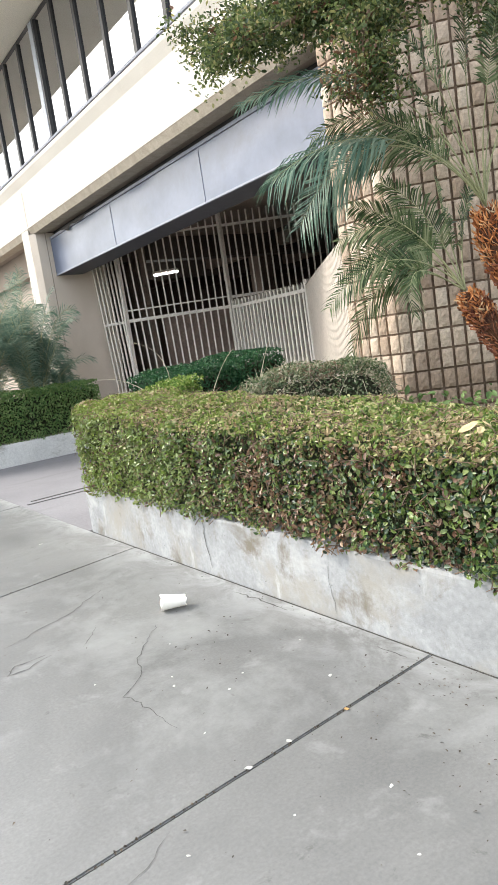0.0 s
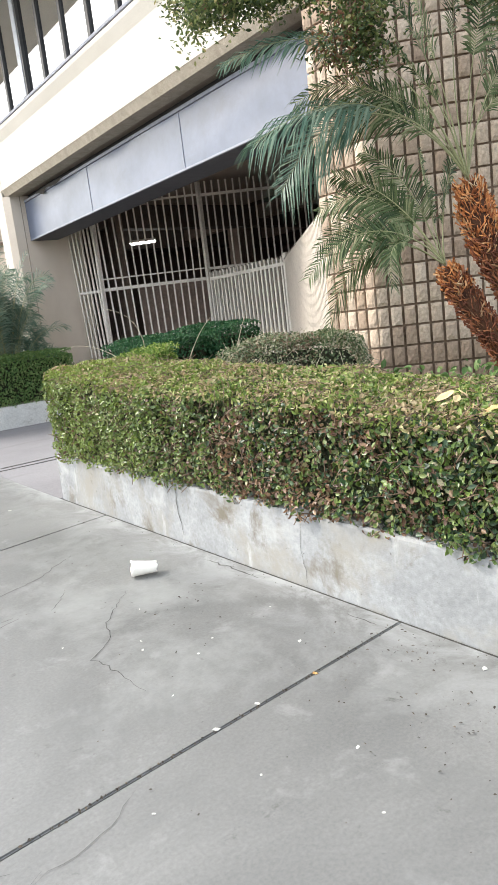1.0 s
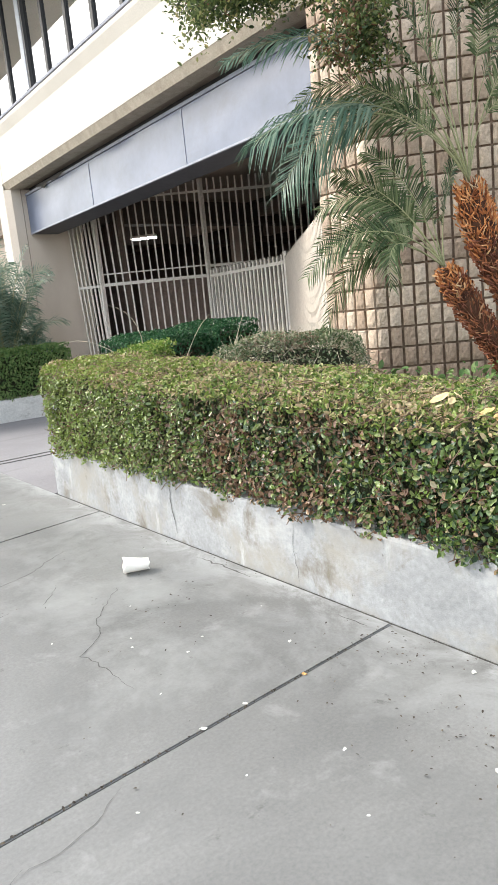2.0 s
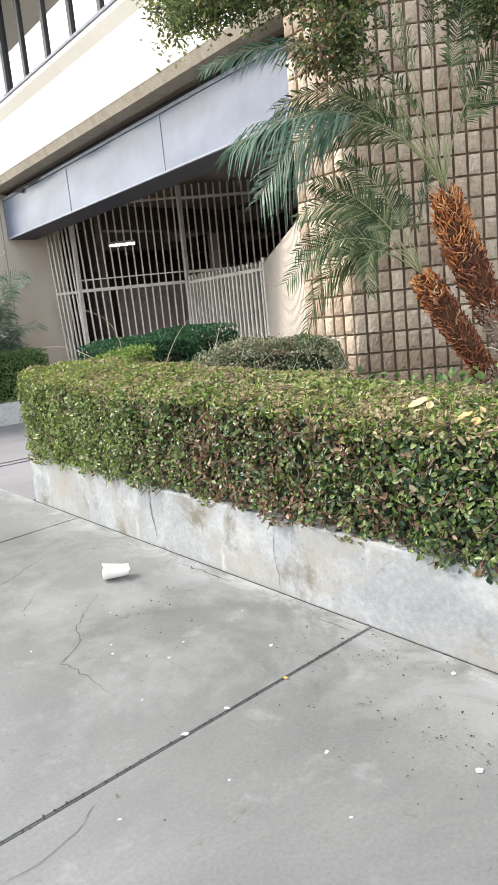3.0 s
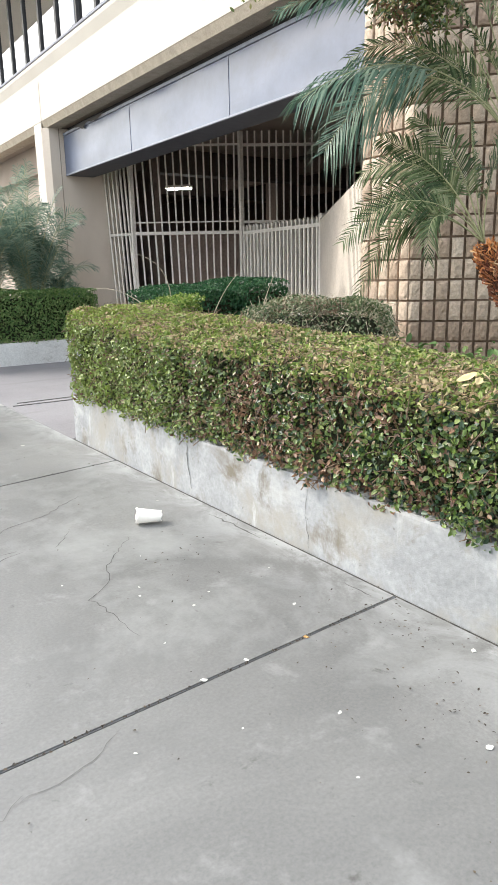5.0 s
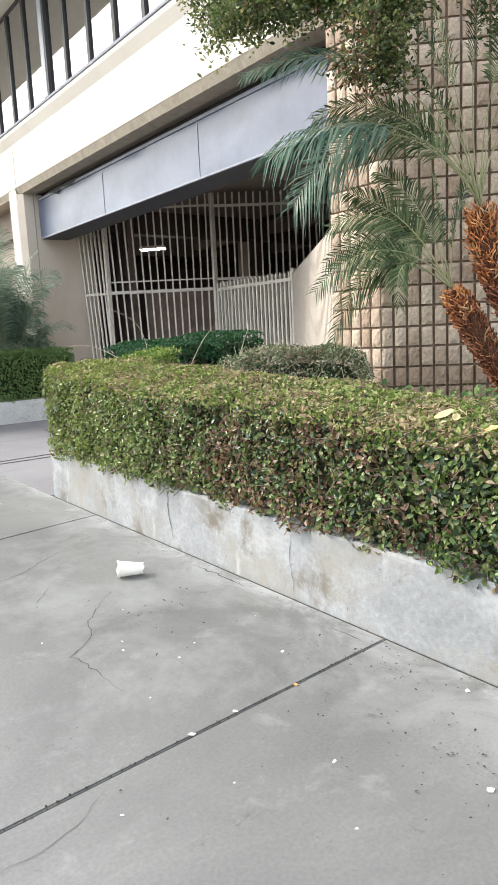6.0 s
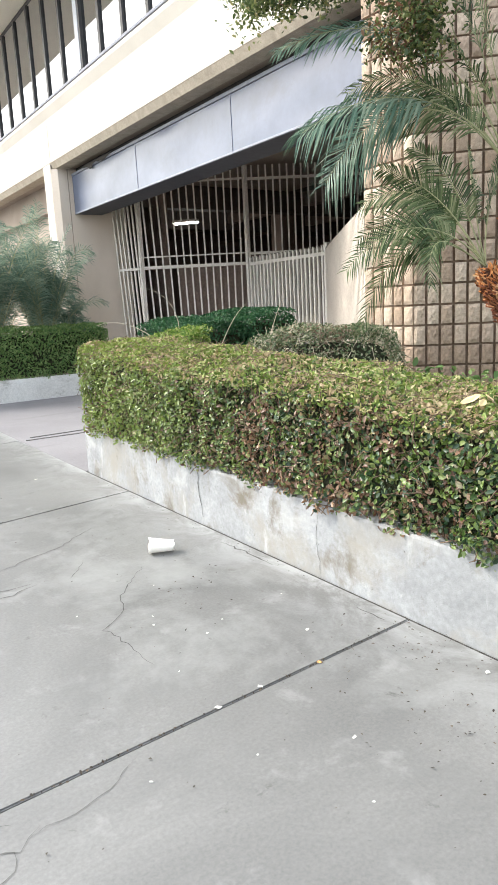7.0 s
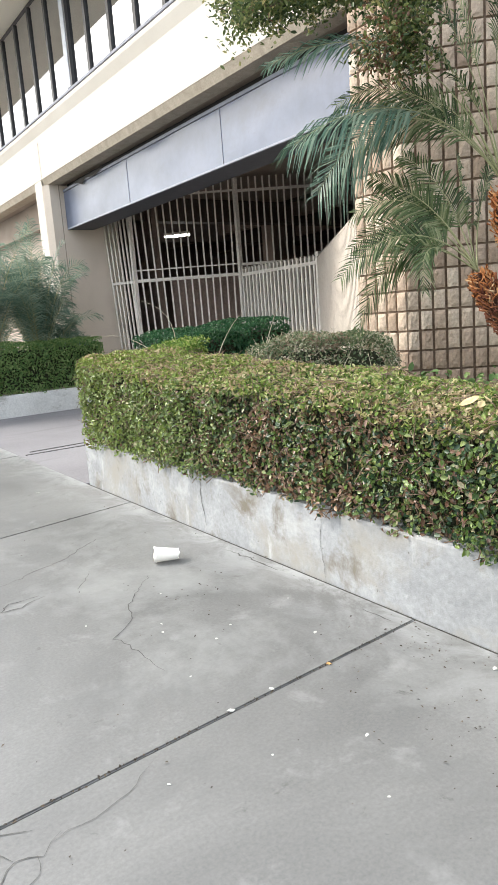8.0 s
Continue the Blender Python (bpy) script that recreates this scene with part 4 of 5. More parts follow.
def palm_trunk(owner, ctrl, r, rng, zones, label):
    """A curved trunk clad in overlapping leaf bases: orange at the crown, dark below, weathered at the foot."""
    pts = bezier(ctrl, 40)
    bm = bmesh.new()
    def girth(t):
        return r * float(np.interp(t, (0, 0.45, 0.68, 0.86, 1.0), (0.72, 0.76, 0.96, 1.0, 0.56)))
    tube(bm, pts, [girth(i / 39) * 0.78 for i in range(40)], 10)
    trunk = part("trunk", bm, M_TRUNKCORE, owner, label)
    for name, lo, hi, mat, flare, size in zones:
        if mat is M_BOOTLOW:
            bm = bmesh.new()
            k = int(39 * hi)
            tube(bm, pts[:k], [girth(i / 39) * rng.uniform(0.82, 0.88) for i in range(k)], 12)
            part("trunk_foot", bm, M_TRUNKFOOT, trunk, "grey ringed trunk foot")
        V, F = [], []
        rows = int((hi - lo) * sum((a - b).length for a, b in zip(pts, pts[1:])) / 0.023)
        for i in range(rows):
            t = lo + (hi - lo) * i / rows
            k = min(int(t * 39), 38)
            p, ax = pts[k].lerp(pts[k + 1], t * 39 - k), (pts[k + 1] - pts[k]).normalized()
            u = ax.cross(Vector((0.2, 0.9, 0.1))).normalized()
            v = ax.cross(u)
            m = 22
            for j in range(m):
                a = 2 * math.pi * (j + i * 0.382 * m + rng.uniform(-0.25, 0.25)) / m
                o = math.cos(a) * u + math.sin(a) * v
                s = ax.cross(o)
                rr, ln, fl = girth(t) * (rng.uniform(0.80, 0.87) if mat is M_BOOTLOW else rng.uniform(0.68, 0.92)), size * rng.uniform(0.5, 2.0), flare * rng.uniform(0.0, 2.0)
                w = size * rng.uniform(0.16, 0.42)
                c = p + o * rr
                if mat is not M_BOOTLOW and rng.uniform() < 0.5:      # a loose fibre instead of a scale
                    w, ln, fl = size * 0.06, ln * 1.25, fl + 0.012
                tip = c + ax * ln + o * fl + s * rng.normal(0, 0.03)
                b = len(V)
                V += [c - s * w, c + s * w, c + o * 0.016 + ax * ln * 0.25, tip + s * w * 0.22, tip - s * w * 0.22, tip + o * 0.008 - ax * 0.012]
                F += [(b, b + 2, b + 4), (b + 2, b + 1, b + 3), (b + 2, b + 3, b + 5), (b + 4, b + 2, b + 5), (b + 3, b + 4, b + 5), (b, b + 4, b + 3, b + 1)]
        me = bpy.data.meshes.new(name)
        me.from_pydata([tuple(q) for q in V], [], F)
        me.materials.append(mat)
        part(name, me, mat, trunk)
    return trunk


RIGHT, UP, AWAY = Vector((0.69, -0.72, 0)), Vector((0, 0, 1)), Vector((0.72, 0.69, 0))
rng = np.random.default_rng(41)


def palm(name, label, spine, r, fronds, zones, tl):
    """A leaning palm: spine points from foot to crown; fronds as (first, middle, tip) offsets right, up and away from the crown."""
    o, c = Vector(spine[0]), Vector(spine[-1]) - Vector(spine[0])
    ob = thing(name, label, "palm tree", spine[0])
    palm_trunk(ob, [Vector(p) - o for p in spine], r, rng, zones, tl)
    for near, mid, tip, leaflet, mat, droop, start, twist in fronds:
        pts = [c + UP * 0.02] + [c + RIGHT * q[0] + UP * q[1] + AWAY * q[2] for q in (near, mid, tip)]
        run = (pts[3] - pts[0]).length
        # the curve is pulled outwards so that it passes near its middle point
        pull = pts[2] + (pts[2] - (pts[1] + pts[3]) / 2) * 0.45
        frond(ob, (pts[0], pts[1], pull, pts[3]), rng, int((24 + 26 * run) * (1 - start) * (1.9 if mat is M_FRONDB else 1.45)), leaflet, mat, droop, start, 0.0078, 1.0, twist)
    return ob


FA = [((-0.26, 0.67, 0.1), (-0.44, 1.1, 0.15), (-0.72, 1.9, 0.2), 0.26, M_FROND, 0.4, 0.80, 40), ((-0.19, 0.58, -0.1), (-0.27, 0.95, -0.2), (-0.62, 1.5, -0.35), 0.34, M_FROND, 0.6, 0.62, 50),
      ((-0.11, 0.57, 0.1), (-0.15, 0.94, 0.2), (-0.30, 1.6, 0.4), 0.26, M_FROND, 0.5, 0.68, -60), ((-0.07, 0.57, 0.0), (-0.07, 0.93, 0.05), (0.02, 1.7, 0.1), 0.24, M_FROND, 0.5, 0.68, 70),
      ((-0.01, 0.51, -0.1), (0.04, 0.81, -0.15), (0.20, 1.5, -0.3), 0.24, M_FROND, 0.5, 0.66, 60), ((0.05, 0.42, 0.0), (0.26, 0.85, 0.05), (0.72, 1.17, 0.1), 0.24, M_FROND, 0.4, 0.50, 65),
      ((0.02, 0.34, 0.1), (0.20, 0.66, 0.15), (0.70, 0.78, 0.2), 0.20, M_FROND, 0.4, 0.55, -55), ((0.03, 0.45, 0.15), (0.16, 0.85, 0.2), (0.48, 1.45, 0.3), 0.24, M_FROND, 0.4, 0.62, 50),
      ((-0.19, 0.38, 0.05), (-0.54, 0.75, 0.1), (-1.13, 0.46, 0.1), 0.34, M_FROND, 0.7, 0.36, 55), ((-0.16, 0.40, 0.15), (-0.45, 0.92, 0.3), (-0.98, 0.80, 0.4), 0.32, M_FROND, 0.6, 0.40, -50),
      ((-0.25, 0.50, -0.1), (-0.87, 0.78, -0.3), (-1.60, 0.42, -0.5), 0.56, M_FRONDB, 0.95, 0.52, 25), ((-0.24, 0.50, 0.0), (-0.90, 0.80, -0.1), (-1.46, 0.10, -0.2), 0.50, M_FRONDB, 0.9, 0.55, 50),
      ((-0.22, 0.58, -0.1), (-0.81, 1.28, -0.2), (-1.78, 1.05, -0.35), 0.36, M_FRONDB, 0.7, 0.50, 40), ((-0.14, 0.45, -0.2), (-0.36, 0.82, -0.4), (-0.85, 1.12, -0.6), 0.30, M_FROND, 0.6, 0.45, 30),
      ((-0.20, 0.45, 0.1), (-0.70, 1.0, 0.2), (-1.30, 0.85, 0.2), 0.34, M_FROND, 0.7, 0.45, 60)]
FB = [((-0.13, 0.24, 0.0), (-0.62, 0.48, -0.05), (-1.10, 0.06, -0.1), 0.30, M_FROND, 0.6, 0.34, 60), ((-0.19, 0.18, -0.05), (-0.65, 0.37, -0.1), (-0.98, -0.40, -0.2), 0.30, M_FROND, 0.6, 0.36, -55),
      ((-0.16, 0.33, 0.1), (-0.48, 0.74, 0.15), (-0.98, 0.60, 0.2), 0.32, M_FROND, 0.6, 0.34, 60), ((-0.10, 0.33, 0.1), (-0.23, 0.75, 0.2), (-0.55, 1.03, 0.3), 0.30, M_FROND, 0.5, 0.36, 55),
      ((-0.05, 0.29, 0.1), (-0.09, 0.62, 0.2), (-0.12, 0.98, 0.3), 0.28, M_FROND, 0.5, 0.40, -60), ((-0.02, 0.26, 0.0), (0.03, 0.55, 0.1), (0.14, 0.85, 0.15), 0.26, M_FROND, 0.5, 0.42, 60),
      ((-0.22, 0.18, -0.1), (-0.44, 0.32, -0.2), (-0.44, -0.10, -0.3), 0.22, M_FROND, 0.8, 0.40, 20), ((-0.19, 0.39, 0.05), (-0.42, 0.68, 0.1), (-0.82, 0.86, 0.15), 0.30, M_FROND, 0.5, 0.36, -55),
      ((-0.15, 0.28, 0.1), (-0.50, 0.60, 0.2), (-1.02, 0.32, 0.3), 0.30, M_FROND, 0.6, 0.36, -60)]
ZA = [("weathered_sheath", 0.0, 0.52, M_BOOTLOW, 0.008, 0.030), ("dark_sheath", 0.44, 0.76, M_BOOTMID, 0.016, 0.036), ("orange_sheath", 0.70, 1.0, M_BOOTTOP, 0.014, 0.038)]
ZB = [("weathered_sheath", 0.0, 0.40, M_BOOTLOW, 0.008, 0.030), ("dark_sheath", 0.34, 0.92, M_BOOTMID, 0.015, 0.034), ("orange_sheath", 0.84, 1.0, M_BOOTTOP, 0.012, 0.034)]
palm("palm_tree", "leaning date palm with orange fibrous trunk and arching fronds", ((5.54, 3.0, 0.36), (5.47, 3.08, 1.05), (5.13, 3.43, 1.75), (5.09, 3.475, 2.31)), 0.150, FA, ZA, "rough trunk, orange above, grey below")
palm("palm_tree", "smaller leaning date palm with red-brown fibrous trunk", ((5.38, 3.13, 0.36), (5.31, 3.20, 0.75), (5.08, 3.44, 1.25), (4.94, 3.63, 1.68)), 0.118, FB, ZB, "rough red-brown trunk")
FC = [((a * 0.3, b * 0.45 + 0.15, 0.0), (a * 0.6, b * 0.8 + 0.2, 0.1 * k - 0.2), (a, b, 0.15 * k - 0.3), 0.32, M_FARPALM, 0.6, 0.35, t) for k, (a, b, t) in
      enumerate(((-1.1, 0.45, 50), (-0.2, 1.4, 60), (0.95, 0.7, -50), (-0.9, 0.05, 40), (-0.7, 1.15, -60), (0.5, 1.4, 60)))]
palm("palm_tree", "young date palm with orange-brown trunk beside the low wall", ((6.62, 2.48, 0.36), (6.61, 2.5, 0.8), (6.60, 2.52, 1.12)), 0.15, FC, [("orange_sheath", 0.0, 1.0, M_BOOTTOP, 0.03, 0.06)], "short orange-brown trunk")

stalk = bmesh.new()
foot = Vector((5.5, 2.9, 0.36))
tube(stalk, [p - foot for p in bezier(((5.14, 3.20, 1.06), (5.20, 3.13, 1.07), (5.28, 3.06, 0.98), (5.40, 2.93, 0.70)), 12)], [0.005 + 0.0006 * i for i in range(12)], 6)
dry = thing("dry_palm_stalk", "pale dry palm stalk leaning against the palm trunks", "stalk", tuple(foot))
part("stalk", stalk, M_TWIGPALE, dry)
sprout = thing("palm_seedling", "small green palm seedling at the pillar foot", "plant", (6.3, 3.25, 0.37))
for a in range(7):
    d = RIGHT * rng.uniform(-0.35, 0.35) + AWAY * rng.uniform(-0.2, 0.2)
    frond(sprout, ((0, 0, 0), d * 0.3 + UP * 0.45, d * 0.8 + UP * rng.uniform(0.7, 0.95)), rng, 26, 0.20, M_FROND, 0.4, 0.2, 0.006)


def clump(name, label, at, n, reach, height, seed, leaflet=0.30, rise=(0.55, 0.95)):
    r = np.random.default_rng(seed)
    ob = thing(name, label, "plant", at)
    for i in range(n):
        a, q, h = r.uniform(0, 2 * math.pi), r.uniform(0.2, 1.0) * reach, height * r.uniform(0.55, 1.0)
        d = Vector((math.cos(a), math.sin(a), 0))
        frond(ob, ((0, 0, 0), d * q * 0.2 + UP * h * 0.6, d * q * 0.6 + UP * h * 1.05, d * q + UP * h * r.uniform(*rise)), r, 34, leaflet, M_FARPALM, 0.6, 0.3, 0.012, 0.9, r.uniform(-70, 70))
    return ob


clump("fern_palm", "dense feathery blue-green palm clump in the far planter", (4.5, 13.6, 0.34), 64, 1.25, 2.7, 3, 0.46, (0.8, 1.25))
clump("fern_palm", "dense feathery blue-green palm clump in the far planter", (3.5, 13.7, 0.34), 60, 1.30, 2.6, 4, 0.46, (0.8, 1.25))
clump("fern_palm", "dense feathery blue-green palm clump in the far planter", (2.5, 13.8, 0.34), 60, 1.30, 2.5, 14, 0.46, (0.8, 1.25))
clump("fern_palm", "low arching grassy clump in the far planter", (5.05, 13.55, 0.34), 26, 0.7, 1.5, 5, 0.28)
clump("fern_palm", "feathery palm clump behind the low wall", (10.8, 5.6, 0.0), 24, 1.3, 3.0, 6, 0.40)
clump("fern_palm", "feathery palm clump behind the low wall", (11.6, 5.2, 0.0), 22, 1.2, 2.6, 8, 0.40)


# ---- trees ----
def leaf_cloud(tips, per, spread, rng):
    p = []
    for t in tips:
        c = np.array(t)
        k = int(per * rng.uniform(0.6, 1.4))
        p.append(c + rng.normal(0, 1, (k, 3)) * np.array(spread) * rng.uniform(0.6, 1.2))
    return np.concatenate(p)


rng = np.random.default_rng(51)
TR = (6.5, 0.9, 0.36)
tree = thing("tree", "broadleaf tree whose leafy boughs hang over the hedge", "tree", TR)
TO = Vector(TR)
bm = bmesh.new()
tube(bm, [Vector(p) - TO for p in bezier(((6.5, 0.9, 0.3), (6.6, 1.0, 1.6), (6.2, 1.3, 2.6), (6.1, 1.6, 3.4)), 12)], [0.16 - 0.005 * i for i in range(12)], 10)
part("trunk", bm, M_BARK, tree)
boughs = [((6.1, 1.55, 3.05), (5.85, 2.2, 3.0), (5.6, 2.75, 3.4), (4.9, 3.5, 4.0)), ((6.1, 1.55, 3.15), (5.85, 2.2, 3.16), (5.7, 2.5, 3.2), (5.3, 3.0, 3.6)), ((4.9, 3.5, 4.0), (4.4, 3.9, 4.1), (3.85, 4.2, 3.85), (3.42, 4.25, 3.62)),
          ((4.9, 3.5, 4.0), (4.5, 3.7, 4.2), (4.15, 3.6, 3.9), (3.95, 3.66, 3.12)), ((6.1, 1.6, 3.4), (5.6, 1.9, 4.3), (4.8, 2.6, 4.6), (4.2, 3.0, 4.4)), ((6.1, 1.6, 3.4), (6.4, 2.4, 4.4), (6.3, 3.2, 4.9), (5.6, 3.9, 5.0)), ((4.9, 3.5, 4.0), (4.6, 4.2, 4.3), (4.2, 4.8, 4.3), (3.7, 5.0, 4.0)),
          ((6.1, 1.6, 3.4), (6.7, 1.8, 4.2), (7.4, 2.4, 4.6), (7.9, 3.0, 4.6))]
tips = []
for k, b in enumerate(boughs):
    bm = bmesh.new()
    pts = bezier(b, 14)
    tube(bm, [p - TO for p in pts], [(0.08 if k == 0 else 0.055 if k in (1, 4, 5, 7) else 0.03) * (1 - 0.75 * i / 13) + 0.004 for i in range(14)], 7)
    bo = part("bough", bm, M_BARK, tree)
    tw = bmesh.new()
    for i in range((9, 9, 3, 3, 5, 5, 3, 7)[k], 14):
        for j in range(2 if k == 5 else 4):
            d = Vector(rng.normal(0, 1, 3)).normalized()
            d.z *= 0.55
            e = pts[i] + d * rng.uniform(0.15, 0.45)
            tube(tw, [pts[i] - TO, (pts[i] + e) / 2 + Vector((0, 0, 0.04)) - TO, e - TO], [0.007, 0.005, 0.002], 4)
            tips += [tuple(e), tuple((pts[i] + e) / 2)]
    part("twig_spray", tw, M_TWIG, bo, kind="stuff")
lp = leaf_cloud(tips, 76, (0.075, 0.075, 0.065), rng)
lp = lp[lp[:, 2] > 2.75 + 0.12 * np.sin(lp[:, 0] * 5)]
ok = ~((lp[:, 0] > 5.42) & (lp[:, 0] + lp[:, 1] > 10.3))
lp = lp[ok] - np.array(TR)
part("crown", leaf_mesh("crown", lp, np.tile([[0, 0, 1.0]], (len(lp), 1)), rng.uniform(0.024, 0.054, len(lp)), M_TREELEAF, rng, 0.5, 1.0), M_TREELEAF, tree, kind="stuff")


def far_tree(at, height, crown_r, seed, n, trunk_r=0.2):
    r = np.random.default_rng(seed)
    ob = thing("tree", "tall street tree with pale trunk and dark foliage in the distance", "tree", at)
    bm = bmesh.new()
    tube(bm, bezier(((0, 0, -0.3), (0.1, 0, height * 0.4), (-0.1, 0.1, height * 0.75)), 10), [trunk_r * (1 - 0.05 * i) for i in range(10)], 9)
    part("trunk", bm, M_BARKPALE, ob)
    tw = bmesh.new()
    tp = []
    for i in range(60):
        d = Vector(r.normal(0, 1, 3)).normalized()
        q = Vector((0, 0, height * 0.82)).lerp(Vector((d.x * crown_r, d.y * crown_r, height * 0.82 + d.z * crown_r * 0.75)), r.uniform(0.5, 1.0))
        if i % 5 == 0:
            h0 = height * r.uniform(0.5, 0.74)
            tube(tw, bezier(((0, 0, h0), (q.x * 0.3, q.y * 0.3, h0 + 0.6), q), 6), [0.05, 0.045, 0.035, 0.028, 0.02, 0.01], 5)
        tp.append(tuple(q))
    part("branch_spray", tw, M_BARK, ob, kind="stuff")
    p = leaf_cloud(tp, n / 60, (0.38, 0.38, 0.28), r)
    part("crown", leaf_mesh("crown", p, np.tile([[0, 0, 1.0]], (len(p), 1)), r.uniform(0.08, 0.16, len(p)), M_FARLEAF, r, 0.5, 1.0), M_FARLEAF, ob, kind="stuff")
    return ob


far_tree((12.9, 5.75, 0.0), 6.8, 2.3, 61, 15000)
far_tree((17.5, 6.0, 0.0), 8.0, 2.6, 62, 3000)
rng = np.random.default_rng(71)
hedge("hedge", "sunlit yellow-green shrubs far behind the low wall", [(16.0, 26.0, 8.4, 9.6, 0.0, 2.4, 2.4)], M_HEDGETOP, M_HEDGETOP, rng, 160, (0.12, 0.2), 3, 0.0, "ws", 0.3)

# ---- litter ----
cup = thing("paper_cup", "crushed white paper cup lying on the pavement", "cup", (1.956, 3.733, 0.052), turn=-24)
bm = bmesh.new()
rings = []
for x, r0, r1 in ((-0.08, 0.052, 0.05), (-0.074, 0.055, 0.053), (-0.066, 0.051, 0.05), (0.0, 0.046, 0.044), (0.066, 0.040, 0.038), (0.072, 0.038, 0.036)):
    rings.append([bm.verts.new((x + 0.006 * math.sin(3 * a), r0 * math.cos(a), r1 * math.sin(a) * (1.0 if math.sin(a) > 0 else 0.97) - 0.010 * (0.5 + x * 4) * (math.sin(a) > 0.7))) for a in (2 * math.pi * k / 28 for k in range(28))])
for a, b in zip(rings, rings[1:]):
    for k in range(28):
        f = bm.faces.new((a[k], b[k], b[(k + 1) % 28], a[(k + 1) % 28]))
        f.smooth = True
bm.faces.new(rings[-1])
bmesh.ops.rotate(bm, verts=bm.verts, cent=(0, 0, 0), matrix=Matrix.Rotation(radians(4), 3, "Y"))
part("cup_wall", bm, M_CUP, cup)


def scrap(at, size, seed, name="paper_scrap", label="small white scrap of paper on the pavement", mat=None, cat="litter"):
    r = np.random.default_rng(seed)
    bm = bmesh.new()
    n = 7
    c = bm.verts.new((0, 0, size * 0.18))
    ring = [bm.verts.new((size * r.uniform(0.5, 1.0) * math.cos(2 * math.pi * k / n), size * r.uniform(0.25, 0.7) * math.sin(2 * math.pi * k / n), size * r.uniform(0.02, 0.3))) for k in range(n)]
    for k in range(n):
        bm.faces.new((c, ring[k], ring[(k + 1) % n]))
    g = bmesh.ops.extrude_face_region(bm, geom=bm.faces[:])
    bmesh.ops.translate(bm, verts=[v for v in g["geom"] if isinstance(v, bmesh.types.BMVert)], vec=(0, 0, -0.0015))
    bmesh.ops.recalc_face_normals(bm, faces=bm.faces)
    ob = solo(name, bm, mat or M_PAPER, label, cat, group="litter")
    ob.matrix_world = pose(*at, 0, 0, r.uniform(0, 360))
    return ob


def dry_leaf(at, size, label, colour, turn, seed):
    """A curled, folded dead leaf lying on the hedge."""
    r = np.random.default_rng(seed)
    bm = bmesh.new()
    rows, n = [], 8
    curl, fold = r.uniform(0.5, 1.1), r.uniform(0.25, 0.6)
    for k in range(n + 1):
        t = k / n
        w = size * 0.55 * math.sin(math.pi * (0.04 + 0.92 * t)) ** 0.75 * r.uniform(0.85, 1.1)
        z = size * curl * (t - 0.45) ** 2 + size * r.normal(0, 0.03)
        rows.append([bm.verts.new((size * 2 * (t - 0.5), q * w, z + fold * abs(q) * w)) for q in (-1, -0.5, 0, 0.5, 1)])
    for a, b in zip(rows, rows[1:]):
        for k in range(4):
            bm.faces.new((a[k], a[k + 1], b[k + 1], b[k])).smooth = True
    g = bmesh.ops.extrude_face_region(bm, geom=bm.faces[:])
    bmesh.ops.translate(bm, verts=[v for v in g["geom"] if isinstance(v, bmesh.types.BMVert)], vec=(0, 0, -0.0012))
    bmesh.ops.recalc_face_normals(bm, faces=bm.faces)
    ob = solo("dry_leaf", bm, plain("dry_leaf_tone", colour, 0.7, vary=0.35, scale=40), label, "leaf", group="litter")
    ob.matrix_world = pose(*at, 24, -18, turn)
    return ob


for i, (x, y, s) in enumerate(((1.88, 1.20, 0.019), (1.87, 1.055, 0.018), (1.46, 2.86, 0.012), (1.62, 2.62, 0.012), (1.50, 2.95, 0.010), (2.0, 2.35, 0.016), (1.55, 2.09, 0.016), (1.34, 2.07, 0.02), (1.62, 1.62, 0.012), (2.32, 1.60, 0.018), (0.95, 1.85, 0.010),
                                (1.3, 1.75, 0.008), (1.95, 6.3, 0.03), (1.2, 3.2, 0.010), (1.75, 2.7, 0.009), (1.45, 1.35, 0.008), (2.15, 2.75, 0.008), (1.68, 3.3, 0.008), (2.2, 4.1, 0.01), (1.35, 2.4, 0.008))):
    scrap((x, y, 0.0005), s, 100 + i)
scrap((1.85, 2.085, 0.001), 0.018, 150, "cigarette_end", "orange-brown cigarette end in the pavement joint", plain("orange_filter", (0.55, 0.32, 0.12), 0.7))
for k, (x, y, z, size, turn) in enumerate(((2.64, 1.95, 1.03, 0.045, -40), (2.60, 1.86, 1.03, 0.030, 20), (2.70, 1.90, 1.04, 0.030, 70))):
    dry_leaf((x, y, z), size, "pale yellow curled dry leaf on the hedge", (0.50, 0.39, 0.20), turn, 160 + k)
for k, (x, y, z, size, turn) in enumerate(((2.56, 1.66, 1.0, 0.034, -60), (2.54, 1.60, 0.985, 0.032, 10), (2.62, 1.62, 1.02, 0.026, 50), (2.55, 1.70, 0.99, 0.024, 100))):
    dry_leaf((x, y, z), size, "curled orange-tan dry leaf on the hedge", (0.54, 0.33, 0.14), turn, 170 + k)
rng = np.random.default_rng(81)
n = 150
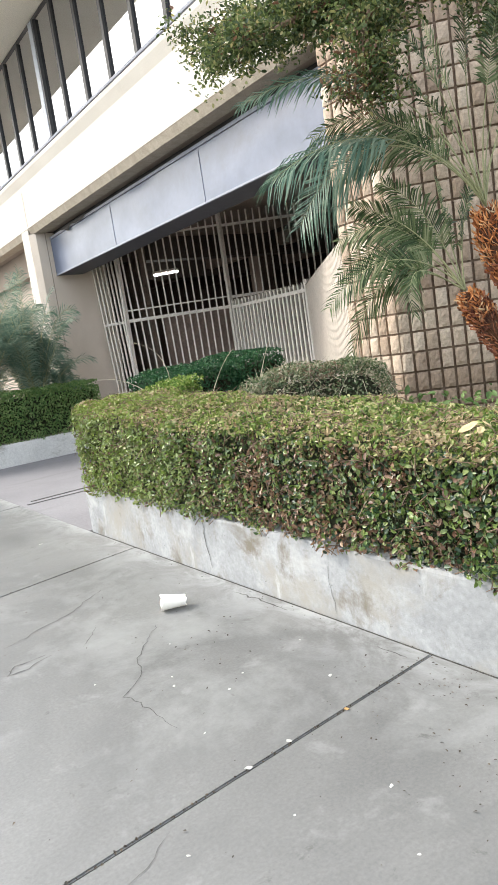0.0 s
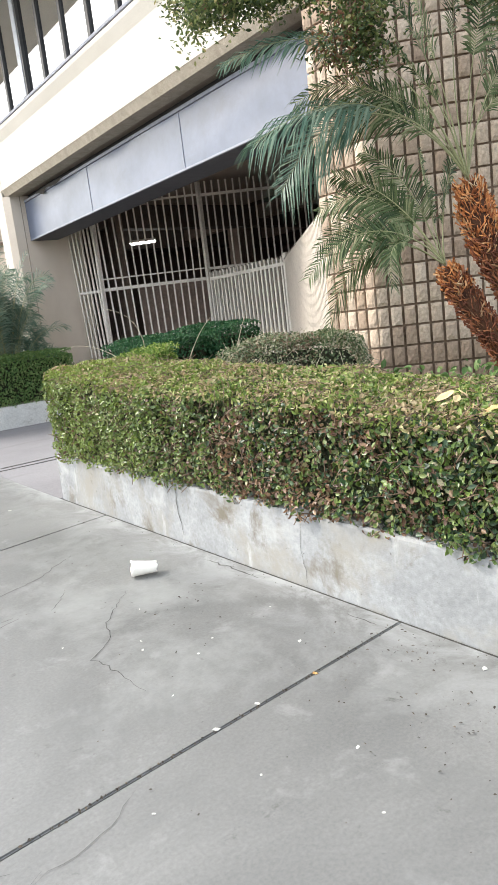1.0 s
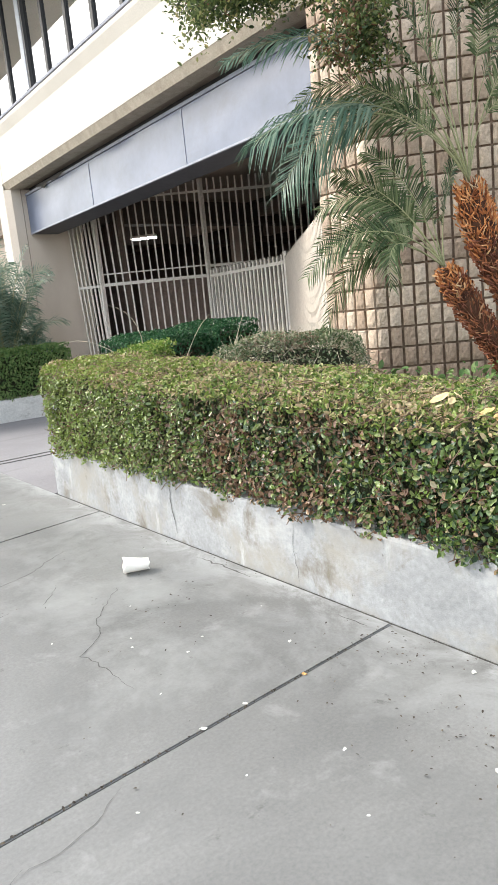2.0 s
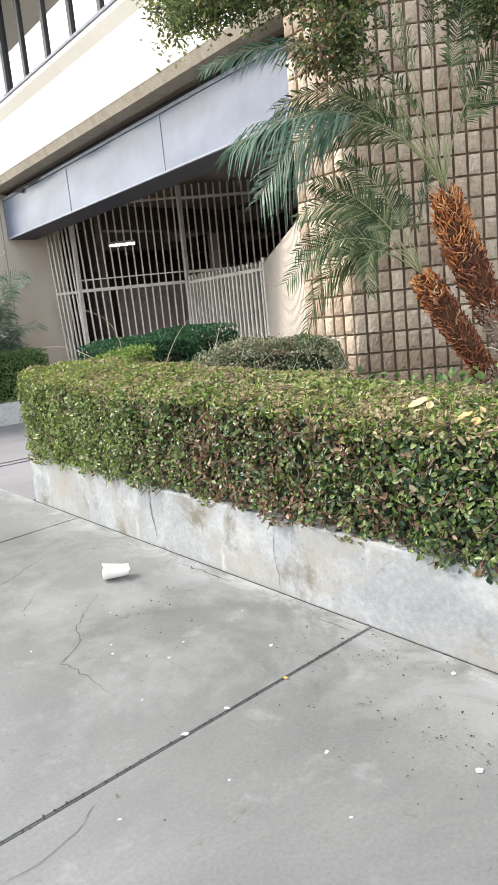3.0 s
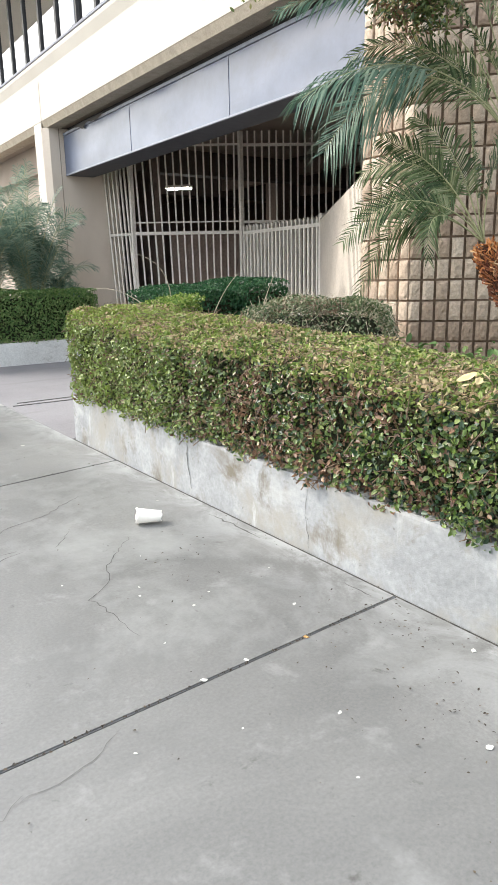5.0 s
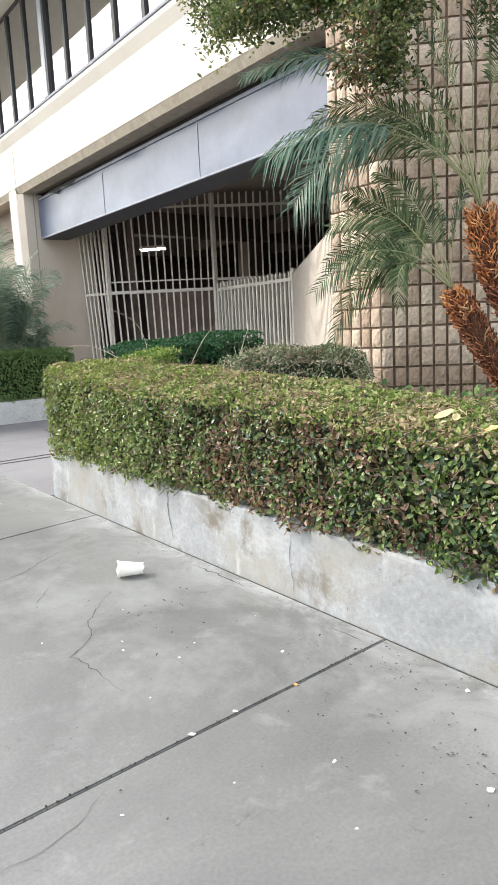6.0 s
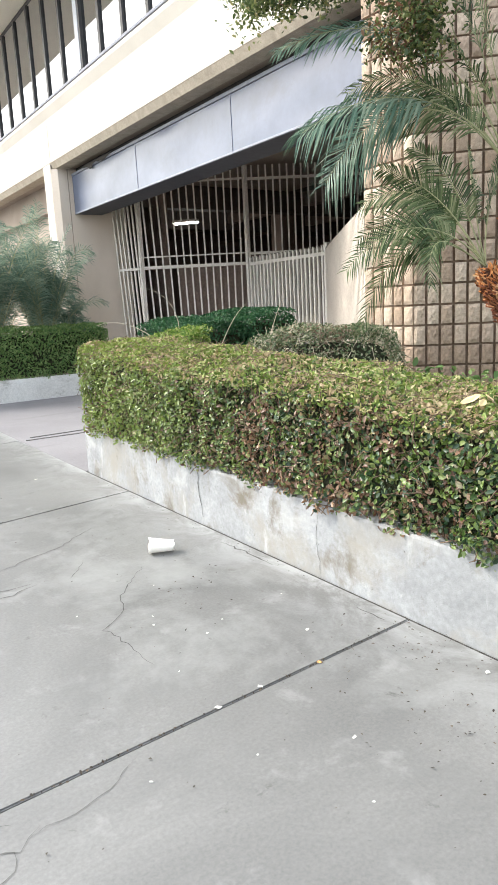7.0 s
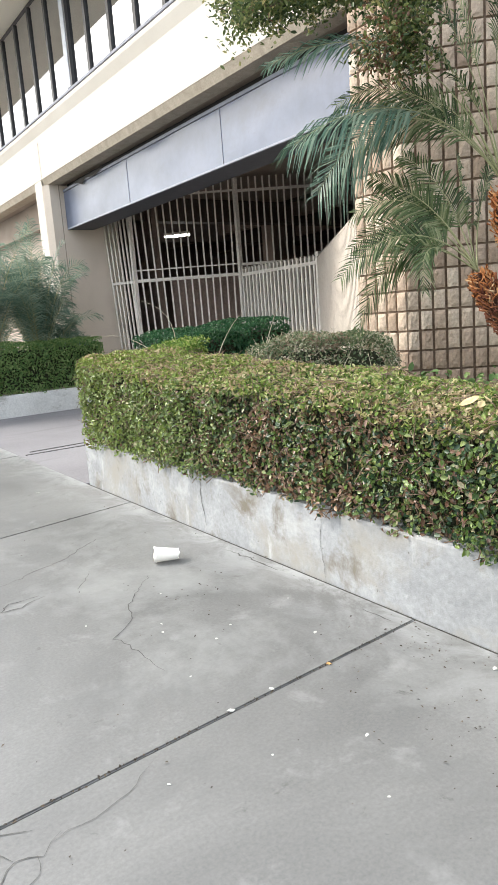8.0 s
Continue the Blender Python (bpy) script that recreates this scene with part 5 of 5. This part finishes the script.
q = np.concatenate([np.stack([rng.normal(2.02, 0.22, n), rng.normal(1.45, 0.45, n)], 1), np.stack([2.44 - np.abs(rng.normal(0, 0.05, 160)), rng.uniform(-1, 6.2, 160)], 1), np.stack([rng.uniform(0.5, 2.4, 160), rng.uniform(0.2, 6, 160)], 1), np.stack([2.40 - np.abs(rng.normal(0, 0.07, 110)), rng.normal(1.25, 0.16, 110)], 1), np.stack([rng.normal(2.12, 0.10, 90), rng.normal(1.25, 0.16, 90)], 1), np.stack([rng.normal(2.2, 0.07, 40), rng.normal(1.85, 0.09, 40)], 1), np.stack([rng.normal(1.9, 0.2, 60), rng.normal(3.1, 0.3, 60)], 1)])
keep = (q[:, 0] < 2.44) & (np.array([noise.noise(Vector((a * 3, b * 3, 0))) for a, b in q]) > -0.15)
q = q[keep]
p = np.stack([q[:, 0], q[:, 1], np.full(len(q), 0.006)], 1)
jx = np.concatenate([rng.uniform(-0.2, 2.43, 170), rng.uniform(0.6, 2.43, 60)])
jy = np.concatenate([2.125 + 0.056 * (jx[:170] - PX), 5.285 + 0.15 * (jx[170:] - PX)]) + rng.normal(0, 0.006, 230)
p = np.concatenate([p, np.stack([jx, jy, np.full(230, 0.002)], 1)])
litter = thing("leaf_litter", "scattered dark dry leaf fragments on the pavement", "litter", (2, 1.5, 0), kind="stuff")
part("fragments", leaf_mesh("fragments", p - np.array((2, 1.5, 0)), np.tile([[0, 0, 1.0]], (len(p), 1)), rng.uniform(0.004, 0.016, len(p)), M_DRYLEAF, rng, 0.6, 0.25), M_DRYLEAF, litter, kind="stuff")

# ---- block pillar ----
PILLAR = [(5.5, 5.62), (5.5, 4.92), (6.62, 3.80), (7.06, 3.80)]
pillar = thing("block_pillar", "eight-sided pillar of tan split-face blocks with deep dark joints", "pillar", (5.5, 4.92, 0.0), kind="structure")
core = prism([(5.53, 5.6), (5.53, 4.935), (6.635, 3.83), (7.04, 3.83), (7.04, 5.6)], "z", -0.05, 7.6)
bmesh.ops.translate(core, verts=core.verts, vec=(-5.5, -4.92, 0))
part("mortar_core", core, M_MORTAR, pillar)
COURSE, rngb = 0.203, np.random.default_rng(91)


def block_mesh(w, h, seed, out=None):
    """A rough-faced block: front towards -y, 4 x 5 grid pushed in and out, chamfered rim."""
    r = np.random.default_rng(seed)
    bm = bmesh.new()
    nu, nv = 4, 5
    g = []
    for j in range(nv + 1):
        row = []
        for i in range(nu + 1):
            e = i in (0, nu) or j in (0, nv)
            row.append(bm.verts.new((-w / 2 + w * i / nu, (0.007 if e else -0.004) + r.normal(0, 0.0024), -h / 2 + h * j / nv)))
        g.append(row)
    for j in range(nv):
        for i in range(nu):
            bm.faces.new((g[j][i], g[j][i + 1], g[j + 1][i + 1], g[j + 1][i]))
    rim = [e for e in bm.edges if e.is_boundary]
    geo = bmesh.ops.extrude_edge_only(bm, edges=rim)
    for v in (v for v in geo["geom"] if isinstance(v, bmesh.types.BMVert)):
        v.co.y = 0.045
    bmesh.ops.recalc_face_normals(bm, faces=bm.faces)
    return bm


count, rest = 0, bmesh.new()
faces = list(zip(PILLAR, PILLAR[1:]))
variants = {}
for f, (a, b) in enumerate(faces):
    a, b = Vector((*a, 0)), Vector((*b, 0))
    cols = round((b - a).length / 0.133)
    w = (b - a).length / cols
    d = (b - a).normalized()
    rot = Matrix.Rotation(math.atan2(d.y, d.x), 4, "Z")
    for v in range(5):
        variants[f, v] = mesh_of("block", block_mesh(w - (0.026 if f < 2 else 0.014), COURSE - 0.022, 10 * f + v), M_BLOCK)
    for k in range(36):
        z = 0.395 + COURSE * (k + 0.5)
        for c in range(cols):
            m = Matrix.Translation(a.lerp(b, (c + 0.5) / cols) + Vector((-5.5, -4.92, z)) + Vector((d.y, -d.x, 0)) * rngb.uniform(-0.008, 0.006)) @ rot
            if 3 <= k < 19 and count < 320:
                o = part("block", variants[f, int(rngb.integers(5))], M_BLOCK, pillar)
                o.matrix_basis = m
                count += 1
            else:
                t = variants[f, int(rngb.integers(5))].copy()
                t.transform(m)
                rest.from_mesh(t)
                bpy.data.meshes.remove(t)
part("upper_blocks", rest, M_BLOCK, pillar, kind="stuff")
